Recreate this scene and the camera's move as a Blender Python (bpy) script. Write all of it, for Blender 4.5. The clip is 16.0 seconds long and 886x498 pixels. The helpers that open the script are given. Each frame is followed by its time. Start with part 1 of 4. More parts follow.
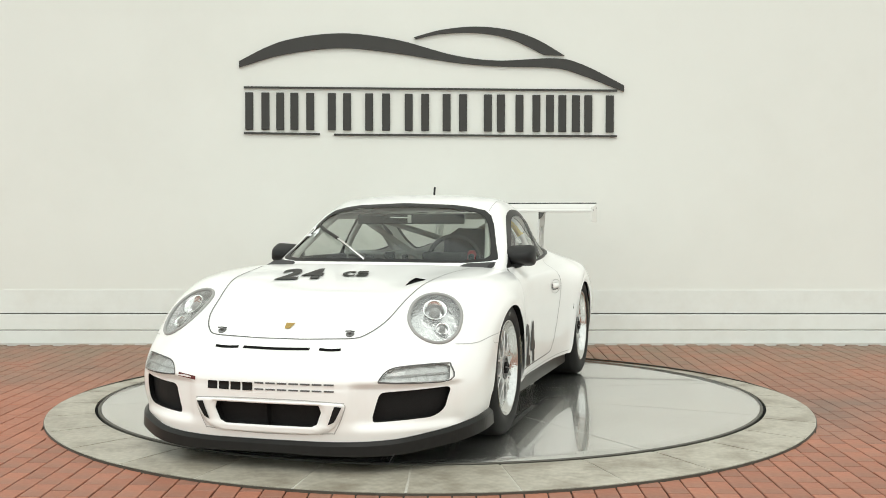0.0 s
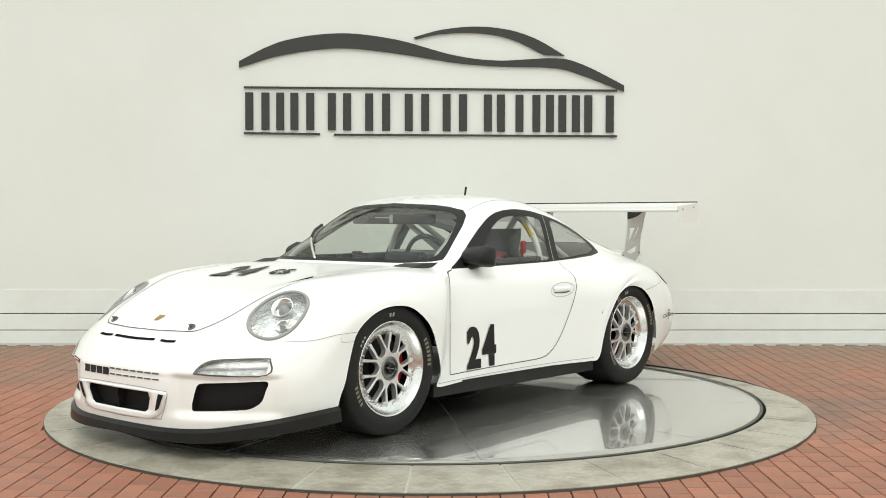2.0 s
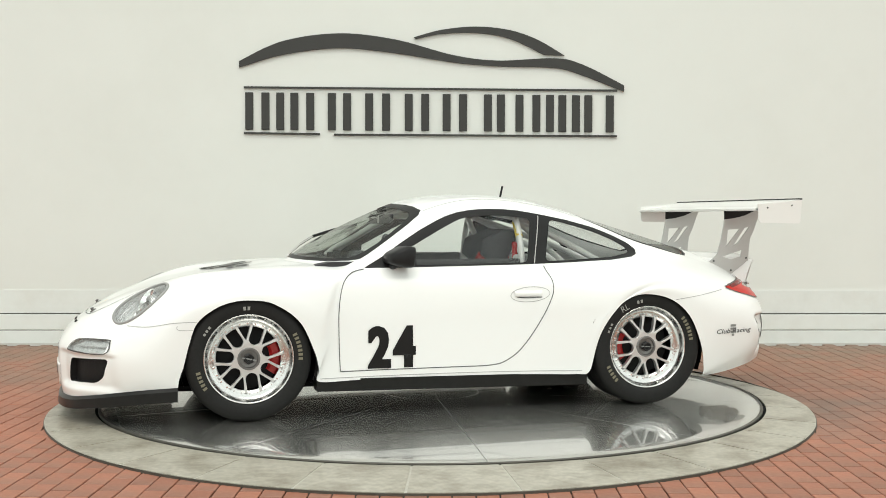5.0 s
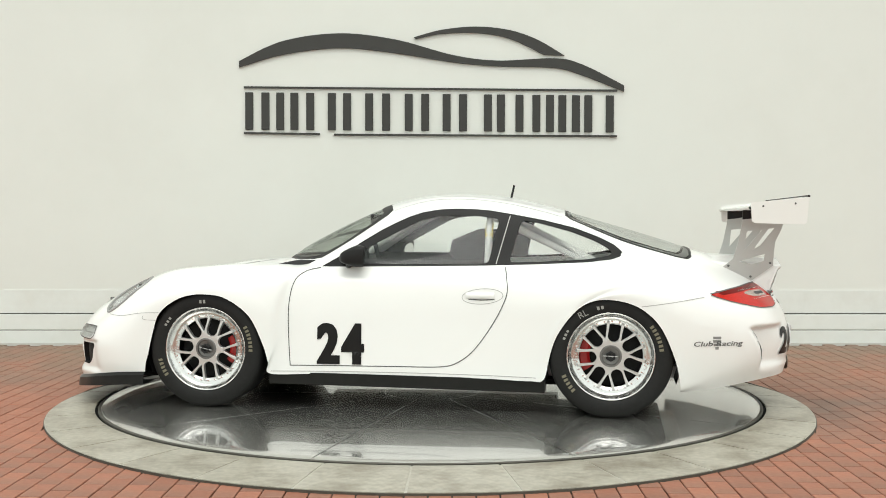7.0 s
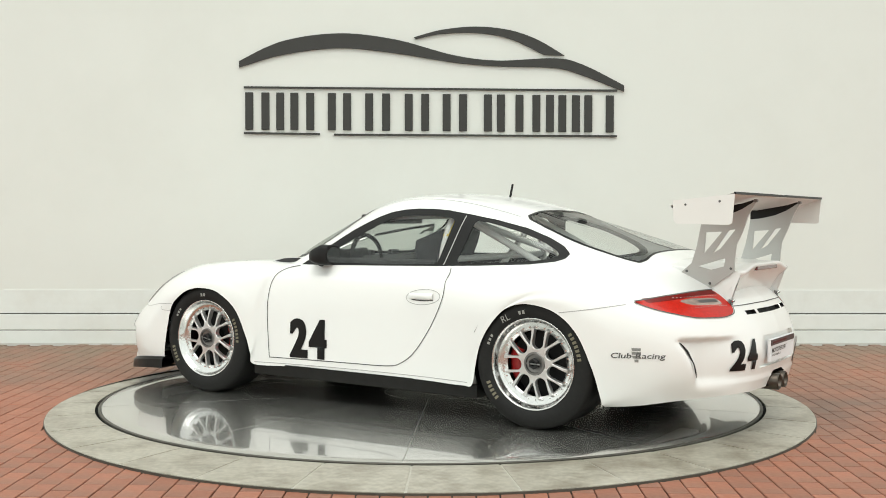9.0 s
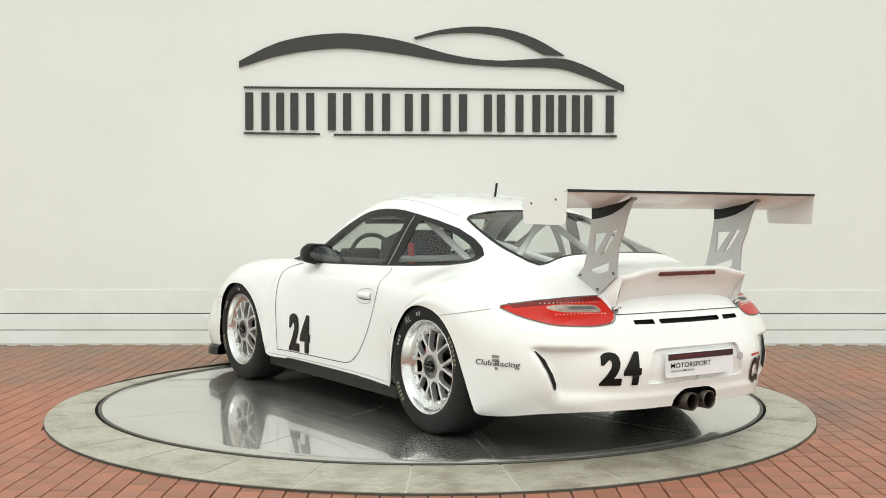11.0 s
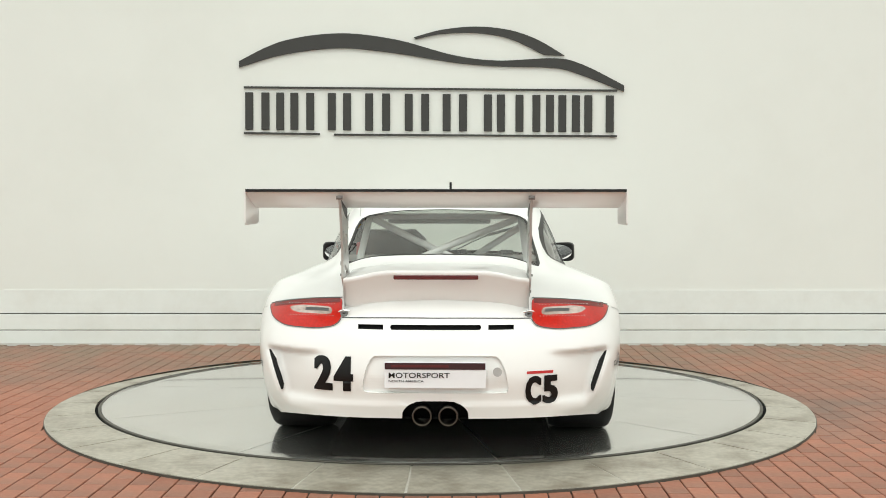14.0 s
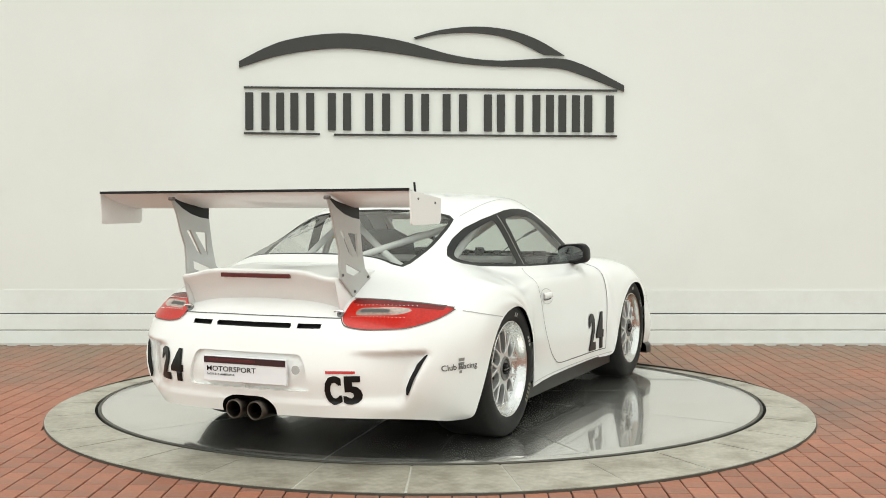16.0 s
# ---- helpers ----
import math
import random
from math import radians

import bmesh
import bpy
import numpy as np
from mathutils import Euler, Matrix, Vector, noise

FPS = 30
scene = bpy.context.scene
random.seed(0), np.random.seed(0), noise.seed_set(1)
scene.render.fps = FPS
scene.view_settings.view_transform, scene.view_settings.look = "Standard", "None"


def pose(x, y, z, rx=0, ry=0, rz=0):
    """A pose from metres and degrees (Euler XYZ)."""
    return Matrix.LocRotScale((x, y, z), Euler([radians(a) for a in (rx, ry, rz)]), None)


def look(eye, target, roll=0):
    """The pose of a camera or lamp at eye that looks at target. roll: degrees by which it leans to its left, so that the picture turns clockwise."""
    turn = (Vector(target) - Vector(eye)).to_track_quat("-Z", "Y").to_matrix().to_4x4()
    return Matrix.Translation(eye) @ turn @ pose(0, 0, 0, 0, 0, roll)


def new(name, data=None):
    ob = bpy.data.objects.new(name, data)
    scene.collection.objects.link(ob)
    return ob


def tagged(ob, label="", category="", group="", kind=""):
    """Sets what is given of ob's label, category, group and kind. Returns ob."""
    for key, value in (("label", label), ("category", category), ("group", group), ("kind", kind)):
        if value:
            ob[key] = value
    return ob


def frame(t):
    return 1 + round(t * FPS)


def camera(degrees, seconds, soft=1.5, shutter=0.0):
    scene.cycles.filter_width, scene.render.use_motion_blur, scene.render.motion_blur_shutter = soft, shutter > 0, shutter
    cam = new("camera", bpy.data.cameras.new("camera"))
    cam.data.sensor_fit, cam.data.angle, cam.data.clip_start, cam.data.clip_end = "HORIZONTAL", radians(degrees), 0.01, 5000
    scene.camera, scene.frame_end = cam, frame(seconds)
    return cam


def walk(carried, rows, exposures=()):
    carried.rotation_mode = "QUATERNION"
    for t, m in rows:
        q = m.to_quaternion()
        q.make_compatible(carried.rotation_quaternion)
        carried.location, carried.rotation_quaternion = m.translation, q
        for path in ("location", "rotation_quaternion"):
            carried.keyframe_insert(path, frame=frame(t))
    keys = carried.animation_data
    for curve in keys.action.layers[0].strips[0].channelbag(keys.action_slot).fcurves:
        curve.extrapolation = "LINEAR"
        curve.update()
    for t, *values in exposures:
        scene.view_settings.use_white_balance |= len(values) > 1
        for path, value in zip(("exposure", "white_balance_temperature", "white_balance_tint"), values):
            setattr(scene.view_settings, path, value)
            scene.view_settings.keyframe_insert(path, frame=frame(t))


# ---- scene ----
# ---------------------------------------------------------------- camera
EYE = (0.0, -7.069, 1.098)
cam = camera(43.58, 16.0, soft=0.9)
_p, _y = -0.0275, 0.0102
AIM = (EYE[0] + math.sin(_y) * math.cos(_p), EYE[1] + math.cos(_y) * math.cos(_p), EYE[2] + math.sin(_p))
walk(cam, [(0.0, look(EYE, AIM, 0.057)), (16.0, look(EYE, AIM, 0.057))], exposures=[(0.0, 0.0), (16.0, 0.0)])

# ---------------------------------------------------------------- light
world = bpy.data.worlds.new("sky")
scene.world = world
world.use_nodes = True
wn, wl = world.node_tree.nodes, world.node_tree.links
wn.clear()
sky = wn.new("ShaderNodeTexSky")
sky.sky_type, sky.sun_disc = "NISHITA", False
sky.sun_elevation, sky.sun_rotation = radians(62), radians(170)
sky.dust_density, sky.air_density = 4.0, 1.0
veil = wn.new("ShaderNodeMix")
veil.data_type = "RGBA"
veil.inputs[0].default_value = 0.85
veil.inputs[7].default_value = (12.6, 13.3, 12.3, 1)
bg = wn.new("ShaderNodeBackground")
bg.inputs[1].default_value = 0.11
wo = wn.new("ShaderNodeOutputWorld")
wl.new(sky.outputs[0], veil.inputs[6])
wl.new(veil.outputs[2], bg.inputs[0])
wl.new(bg.outputs[0], wo.inputs[0])
sun = new("sun", bpy.data.lights.new("sun", "SUN"))
sun.data.energy, sun.data.angle, sun.data.color = 0.9, radians(40), (1.0, 0.98, 0.94)
sun.matrix_world = look((-0.6, -4.0, 7.0), (0, 0, 0))


# ---------------------------------------------------------------- materials
def mat(name, color, rough=0.5, metal=0.0, coat=0.0, grain=None, bump=0.0, spec=0.5, tint=0.15, stain=None, emit=0.0):
    """grain: texture scale of the fine variation; stain: (scale, colour, amount) of broad patches."""
    m = bpy.data.materials.new(name)
    m.use_nodes = True
    n, l = m.node_tree.nodes, m.node_tree.links
    b = n["Principled BSDF"]
    b.inputs["Base Color"].default_value = (*color, 1)
    b.inputs["Roughness"].default_value = rough
    b.inputs["Metallic"].default_value = metal
    b.inputs["Coat Weight"].default_value = coat
    b.inputs["Coat Roughness"].default_value = 0.04
    b.inputs["Specular IOR Level"].default_value = spec
    if emit:
        b.inputs["Emission Color"].default_value = (*color, 1)
        b.inputs["Emission Strength"].default_value = emit
    if grain:
        co = n.new("ShaderNodeTexCoord")
        no = n.new("ShaderNodeTexNoise")
        no.inputs["Scale"].default_value = grain
        no.inputs["Detail"].default_value = 6
        l.new(co.outputs["Object"], no.inputs["Vector"])
        mx = n.new("ShaderNodeMix")
        mx.data_type = "RGBA"
        mx.inputs[6].default_value = (*[c * (1 - tint) for c in color], 1)
        mx.inputs[7].default_value = (*[min(1, c * (1 + tint)) for c in color], 1)
        l.new(no.outputs[0], mx.inputs[0])
        out = mx.outputs[2]
        if stain:
            n2 = n.new("ShaderNodeTexNoise")
            n2.inputs["Scale"].default_value = stain[0]
            n2.inputs["Detail"].default_value = 5
            n2.inputs["Roughness"].default_value = 0.65
            l.new(co.outputs["Object"], n2.inputs["Vector"])
            rp = n.new("ShaderNodeMapRange")
            rp.inputs[1].default_value, rp.inputs[2].default_value = 0.45, 0.72
            rp.inputs[4].default_value = stain[2]
            l.new(n2.outputs[0], rp.inputs[0])
            m2 = n.new("ShaderNodeMix")
            m2.data_type = "RGBA"
            m2.inputs[7].default_value = (*stain[1], 1)
            l.new(rp.outputs[0], m2.inputs[0])
            l.new(out, m2.inputs[6])
            out = m2.outputs[2]
        l.new(out, b.inputs["Base Color"])
        if bump:
            bu = n.new("ShaderNodeBump")
            bu.inputs["Strength"].default_value = 0.6
            bu.inputs["Distance"].default_value = bump
            l.new(no.outputs[0], bu.inputs["Height"])
            l.new(bu.outputs[0], b.inputs["Normal"])
    return m


def glass_mat(name, color, rough=0.0, mixin=0.8):
    """A thin pane: mostly clear, with a mirror's share by Fresnel."""
    m = bpy.data.materials.new(name)
    m.use_nodes = True
    n, l = m.node_tree.nodes, m.node_tree.links
    n.clear()
    t = n.new("ShaderNodeBsdfTransparent")
    t.inputs[0].default_value = (*color, 1)
    g = n.new("ShaderNodeBsdfGlossy")
    g.inputs["Roughness"].default_value = rough
    f = n.new("ShaderNodeLayerWeight")
    f.inputs[0].default_value = 0.5
    pw = n.new("ShaderNodeMath")
    pw.operation, pw.inputs[1].default_value = "POWER", 3.5
    sc = n.new("ShaderNodeMath")
    sc.operation, sc.inputs[1].default_value, sc.inputs[2].default_value = "MULTIPLY_ADD", 0.6, 0.05
    l.new(f.outputs["Facing"], pw.inputs[0])
    l.new(pw.outputs[0], sc.inputs[0])
    mx = n.new("ShaderNodeMixShader")
    o = n.new("ShaderNodeOutputMaterial")
    l.new(sc.outputs[0], mx.inputs[0])
    l.new(t.outputs[0], mx.inputs[1])
    l.new(g.outputs[0], mx.inputs[2])
    l.new(mx.outputs[0], o.inputs[0])
    return m


M_WALL = mat("white_wall", (0.755, 0.775, 0.735), 0.75, grain=2.2, tint=0.02, bump=0.002, stain=(0.7, (0.70, 0.715, 0.67), 0.5))
M_BOARD = mat("white_board", (0.76, 0.79, 0.76), 0.5, grain=9, tint=0.03, stain=(3.0, (0.62, 0.62, 0.57), 0.35))
M_SEAL = mat("grey_sealant", (0.60, 0.60, 0.56), 0.8, grain=12, tint=0.15)
M_GROOVE = mat("dark_joint", (0.10, 0.098, 0.09), 0.9, grain=20)
M_SIGN = mat("charcoal_sign", (0.036, 0.036, 0.033), 0.6, grain=8, tint=0.12)
M_MORTAR = mat("sandy_joint", (0.085, 0.052, 0.040), 0.95, grain=40, tint=0.4)
M_STEEL = mat("polished_steel", (0.60, 0.595, 0.565), 0.26, 0.86, coat=1.0, grain=1.6, tint=0.10, stain=(2.5, (0.40, 0.39, 0.35), 0.6))
M_STONE = mat("grey_stone", (0.385, 0.36, 0.298), 0.33, grain=34, tint=0.36, bump=0.0012, stain=(4.2, (0.13, 0.10, 0.062), 0.85))
M_JOINT = mat("pale_grout", (0.47, 0.455, 0.40), 0.7, grain=30, tint=0.2)
M_SHIELD = mat("grey_shield_vinyl", (0.24, 0.24, 0.23), 0.6)
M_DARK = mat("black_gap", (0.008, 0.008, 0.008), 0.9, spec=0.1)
M_WHITE = mat("white_car_paint", (0.86, 0.865, 0.85), 0.28, coat=0.6, grain=3, tint=0.008)
M_BLACK = mat("satin_black_plastic", (0.011, 0.011, 0.011), 0.42, grain=30, tint=0.2, spec=0.25)
M_CARBON = mat("satin_black_lip", (0.014, 0.014, 0.013), 0.30, grain=25, tint=0.3, spec=0.16)
M_DECAL = mat("black_vinyl", (0.004, 0.004, 0.004), 0.35, spec=0.3)
M_SEAM = mat("panel_gap", (0.10, 0.10, 0.10), 0.8)
M_RUBBER = mat("tyre_rubber", (0.012, 0.012, 0.0115), 0.6, grain=60, tint=0.3, bump=0.001, spec=0.25)
M_ALLOY = mat("silver_alloy", (0.66, 0.66, 0.65), 0.30, 0.7, grain=12, tint=0.06)
M_LIP = mat("polished_rim", (0.66, 0.66, 0.65), 0.17, 1.0, grain=60, tint=0.10, bump=0.002)
M_CHROME = mat("chrome", (0.85, 0.85, 0.85), 0.06, 1.0)
M_DISC = mat("brake_steel", (0.016, 0.016, 0.016), 0.7, grain=30, tint=0.3, spec=0.2)
M_POST = mat("silver_post_paint", (0.50, 0.50, 0.485), 0.35, 0.35, grain=8, tint=0.06)
M_RED = mat("red_caliper", (0.50, 0.02, 0.02), 0.35, coat=0.4, grain=20, tint=0.1)
M_LAMPRED = mat("red_lens", (0.52, 0.013, 0.005), 0.3, grain=90, tint=0.4, coat=0.15, spec=0.3)
M_LAMPTOP = mat("deep_red_lens", (0.17, 0.007, 0.005), 0.25, grain=120, tint=0.6, spec=0.4)
M_CLEAR = mat("clear_lens_chips", (0.52, 0.42, 0.37), 0.2, 0.5, coat=0.5, grain=60, tint=0.6)
M_GLASS = glass_mat("window_glass", (0.93, 0.95, 0.94))
M_SCREEN = glass_mat("windscreen_glass", (0.66, 0.70, 0.66))
M_LENS = glass_mat("lamp_glass", (0.95, 0.96, 0.96))
M_CABIN = mat("dark_cabin", (0.03, 0.03, 0.032), 0.7, grain=30, tint=0.3)
M_CAGE = mat("pale_cage_paint", (0.62, 0.62, 0.60), 0.4, coat=0.3, grain=6, tint=0.05)
M_SEAT = mat("black_seat_cloth", (0.02, 0.021, 0.024), 0.9, grain=90, tint=0.4)
M_BELT = mat("red_harness", (0.55, 0.03, 0.03), 0.8, grain=90, tint=0.3)
M_WING = mat("white_wing_paint", (0.80, 0.80, 0.775), 0.35, coat=0.4, grain=5, tint=0.02)
M_PLATE = mat("white_plate", (0.80, 0.81, 0.83), 0.35, grain=20, tint=0.03)
M_MESH = mat("black_mesh", (0.009, 0.009, 0.009), 0.6, grain=200, tint=0.9, bump=0.004, spec=0.2)
M_YELLOW = mat("yellow_tag", (0.62, 0.47, 0.05), 0.6)
M_GOLD = mat("gold_crest", (0.45, 0.30, 0.08), 0.35, 0.8, grain=60, tint=0.3)
M_GREY = mat("grey_lettering", (0.17, 0.155, 0.105), 0.7)
M_EXH = mat("burnt_steel", (0.10, 0.085, 0.072), 0.35, 1.0, grain=20, tint=0.3)
M_SILL = mat("grey_line", (0.42, 0.42, 0.41), 0.6)

# brick clay, each piece with its own tone
M_BRICK = mat("brick_paver", (0.332, 0.127, 0.075), 0.58, grain=30, tint=0.25, bump=0.003, stain=(0.6, (0.17, 0.112, 0.085), 0.9))


def vary(m, amount=0.35):
    n, l = m.node_tree.nodes, m.node_tree.links
    b = n["Principled BSDF"]
    src = b.inputs["Base Color"].links[0].from_socket
    oi = n.new("ShaderNodeObjectInfo")
    hs = n.new("ShaderNodeHueSaturation")
    mr = n.new("ShaderNodeMapRange")
    mr.inputs[3].default_value, mr.inputs[4].default_value = 1 - amount, 1 + amount
    l.new(oi.outputs["Random"], mr.inputs[0])
    l.new(mr.outputs[0], hs.inputs["Value"])
    l.new(src, hs.inputs["Color"])
    l.new(hs.outputs[0], b.inputs["Base Color"])


vary(M_BRICK, 0.12)


# ---------------------------------------------------------------- builders
def part(name, bm, material, parent=None, label="", smooth=False):
    me = bpy.data.meshes.new(name)
    bm.normal_update()
    bm.to_mesh(me)
    bm.free()
    me.materials.append(material)
    if smooth:
        me.shade_smooth()
    ob = new(name, me)
    ob.parent = parent
    if label:
        ob["label"] = label
    return ob


def grid_mesh(P, skip=None, flip=False):
    """A bmesh from rows of points."""
    bm = bmesh.new()
    vs = [[bm.verts.new(p) for p in row] for row in P]
    for i in range(len(P) - 1):
        for j in range(len(P[0]) - 1):
            q = [vs[i][j], vs[i + 1][j], vs[i + 1][j + 1], vs[i][j + 1]]
            bm.faces.new(q[::-1] if flip else q)
    return bm


def box(x0, x1, y0, y1, z0, z1, bevel=0.0, bm=None):
    bm = bm or bmesh.new()
    r = bmesh.ops.create_cube(bm, size=1.0, matrix=Matrix.Translation(((x0 + x1) / 2, (y0 + y1) / 2, (z0 + z1) / 2)) @ Matrix.Diagonal((x1 - x0, y1 - y0, z1 - z0, 1)))
    if bevel:
        es = list({e for v in r["verts"] for e in v.link_edges})
        bmesh.ops.bevel(bm, geom=es, offset=bevel, segments=2, affect="EDGES", profile=0.5)
    return bm


def lathe(profile, axis="y", n=64, bm=None, m=None):
    """profile: (radius, along) pairs turned about the axis."""
    bm = bm or bmesh.new()
    rows = []
    for r, a in profile:
        row = []
        for k in range(n):
            c, s = math.cos(2 * math.pi * k / n) * r, math.sin(2 * math.pi * k / n) * r
            p = Vector((c, a, s)) if axis == "y" else Vector((c, s, a)) if axis == "z" else Vector((a, c, s))
            row.append(bm.verts.new(m @ p if m else p))
        rows.append(row)
    for i in range(len(rows) - 1):
        for k in range(n):
            bm.faces.new((rows[i][k], rows[i][(k + 1) % n], rows[i + 1][(k + 1) % n], rows[i + 1][k]))
    return bm


def prism(poly, d0, d1, place, bm=None):
    """A polygon with thickness: place(u, v, d) gives the point."""
    bm = bm or bmesh.new()
    a = [bm.verts.new(place(u, v, d0)) for u, v in poly]
    b = [bm.verts.new(place(u, v, d1)) for u, v in poly]
    bm.faces.new(a[::-1])
    bm.faces.new(b)
    for i in range(len(poly)):
        j = (i + 1) % len(poly)
        bm.faces.new((a[i], a[j], b[j], b[i]))
    bmesh.ops.recalc_face_normals(bm, faces=bm.faces)
    return bm


def tube(points, r, n=10, bm=None):
    """A round bar along points."""
    bm = bm or bmesh.new()
    pts = [Vector(p) for p in points]
    rows = []
    for i, p in enumerate(pts):
        d = (pts[min(i + 1, len(pts) - 1)] - pts[max(i - 1, 0)]).normalized()
        q = d.to_track_quat("Z", "Y")
        rows.append([bm.verts.new(p + q @ Vector((r * math.cos(2 * math.pi * k / n), r * math.sin(2 * math.pi * k / n), 0))) for k in range(n)])
    for i in range(len(rows) - 1):
        for k in range(n):
            bm.faces.new((rows[i][k], rows[i][(k + 1) % n], rows[i + 1][(k + 1) % n], rows[i + 1][k]))
    bm.faces.new(rows[0][::-1])
    bm.faces.new(rows[-1])
    return bm


def thing(name, label, category, group="", kind=""):
    return tagged(new(name), label, category, group, kind)


def catmull(pts, per):
    """Points on a smooth curve through pts; per: steps on each span."""
    out = []
    n = len(pts)
    for i in range(n - 1):
        p0, p1, p2, p3 = pts[max(i - 1, 0)], pts[i], pts[i + 1], pts[min(i + 2, n - 1)]
        k = per[i] if isinstance(per, (list, tuple)) else per
        for j in range(k):
            t = j / k
            out.append(0.5 * ((2 * p1) + (p2 - p0) * t + (2 * p0 - 5 * p1 + 4 * p2 - p3) * t * t + (3 * p1 - p0 - 3 * p2 + p3) * t ** 3))
    out.append(pts[-1])
    return out
M_HUB = mat("dark_hub_metal", (0.20, 0.20, 0.195), 0.38, 0.9, grain=30, tint=0.3)
M_STEELDARK = mat("dark_steel_band", (0.10, 0.095, 0.08), 0.5, 0.6, grain=14, tint=0.3)


# ---------------------------------------------------------------- the place
def floor_z(y, c=-0.033):
    """The paving falls gently towards the front."""
    return c + 0.01 * y


DISK_R, RING_R, RING_Y, WALL_Y = 2.04, 2.262, -0.222, 2.66


def crown(r):
    """The disc is slightly crowned, so that rain runs off."""
    return -0.0095 - 0.0027 * r * r



def ring_edge(a):
    """Distance of the stone ring's outer edge from the turntable's axis, at the angle a."""
    s = math.sin(a) * RING_Y
    return s + math.sqrt(max(0.0, RING_R ** 2 - RING_Y ** 2 + s * s))


def build_wall():
    w = part("wall_north", box(-9, 9, WALL_Y, WALL_Y + 0.3, -0.2, 6.5), M_WALL)
    tagged(w, "smooth white painted wall behind the turntable", "wall", kind="structure")
    for z0, z1, y, nm in ((-0.06, 0.114, 0.022, "baseboard"), (0.121, 0.256, 0.018, "baseboard")):
        b = part(nm, box(-9, 9, WALL_Y - y, WALL_Y, z0, z1, 0.004), M_BOARD)
        tagged(b, "white scuffed wooden baseboard along the wall", "baseboard", kind="structure")
    t = part("trim", box(-9, 9, WALL_Y - 0.012, WALL_Y, 0.256, 0.268), M_GROOVE)
    tagged(t, "grey shadow joint above the baseboard", "trim", kind="structure")
    t = part("trim", box(-9, 9, WALL_Y - 0.012, WALL_Y, 0.113, 0.122), M_GROOVE)
    tagged(t, "dark joint between the two boards", "trim", kind="structure")
    t = part("trim", box(-9, 9, WALL_Y - 0.026, WALL_Y, -0.06, 0.006), M_SEAL)
    tagged(t, "grey sealing strip at the wall's foot", "trim", kind="structure")
    t = part("trim", box(-9, 9, WALL_Y - 0.006, WALL_Y, 0.268, 0.47), M_BOARD)
    tagged(t, "white painted skirting panel on the wall", "trim", kind="structure")


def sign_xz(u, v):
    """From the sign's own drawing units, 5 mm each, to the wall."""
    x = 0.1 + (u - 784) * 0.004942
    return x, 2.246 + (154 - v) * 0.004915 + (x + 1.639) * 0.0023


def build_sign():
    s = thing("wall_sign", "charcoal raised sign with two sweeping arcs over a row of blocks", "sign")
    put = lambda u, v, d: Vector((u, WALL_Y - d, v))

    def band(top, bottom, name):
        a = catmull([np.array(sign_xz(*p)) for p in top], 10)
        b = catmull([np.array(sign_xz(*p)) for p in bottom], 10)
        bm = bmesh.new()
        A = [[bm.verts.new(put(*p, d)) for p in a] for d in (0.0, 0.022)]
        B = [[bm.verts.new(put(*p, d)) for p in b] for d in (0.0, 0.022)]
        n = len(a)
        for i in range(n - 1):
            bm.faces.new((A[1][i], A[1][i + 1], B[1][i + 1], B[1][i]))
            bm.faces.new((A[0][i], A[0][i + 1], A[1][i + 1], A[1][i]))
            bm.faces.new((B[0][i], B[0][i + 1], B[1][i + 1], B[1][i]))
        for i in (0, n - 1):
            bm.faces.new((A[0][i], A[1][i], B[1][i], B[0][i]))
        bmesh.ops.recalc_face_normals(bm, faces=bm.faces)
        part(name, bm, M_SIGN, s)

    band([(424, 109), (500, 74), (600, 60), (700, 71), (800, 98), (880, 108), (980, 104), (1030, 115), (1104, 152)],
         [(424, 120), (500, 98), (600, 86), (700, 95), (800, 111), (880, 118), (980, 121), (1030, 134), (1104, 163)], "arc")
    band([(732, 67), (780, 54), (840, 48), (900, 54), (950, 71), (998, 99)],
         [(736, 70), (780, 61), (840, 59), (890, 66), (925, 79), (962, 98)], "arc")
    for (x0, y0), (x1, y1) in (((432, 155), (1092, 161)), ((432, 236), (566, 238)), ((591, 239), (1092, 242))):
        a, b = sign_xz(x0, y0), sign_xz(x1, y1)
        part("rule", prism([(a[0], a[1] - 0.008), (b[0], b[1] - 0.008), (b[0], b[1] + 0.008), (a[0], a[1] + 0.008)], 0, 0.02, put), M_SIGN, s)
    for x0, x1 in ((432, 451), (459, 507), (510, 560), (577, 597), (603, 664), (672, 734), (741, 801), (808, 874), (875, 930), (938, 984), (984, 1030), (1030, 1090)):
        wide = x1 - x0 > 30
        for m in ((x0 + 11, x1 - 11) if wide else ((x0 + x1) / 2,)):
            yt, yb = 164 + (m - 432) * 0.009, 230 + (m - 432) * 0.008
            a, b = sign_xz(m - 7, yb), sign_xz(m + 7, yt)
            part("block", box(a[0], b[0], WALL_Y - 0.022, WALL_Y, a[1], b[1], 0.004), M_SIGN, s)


def build_ground():
    n = 40
    xs = np.linspace(-40, 40, n)
    ys = np.linspace(-60, WALL_Y + 0.2, n)
    g = part("ground", grid_mesh([[(x, y, floor_z(max(y, -14), -0.047)) for x in xs] for y in ys], flip=True), M_MORTAR)
    tagged(g, "paved forecourt bed with sandy dark joints", "ground", kind="structure")
    return g


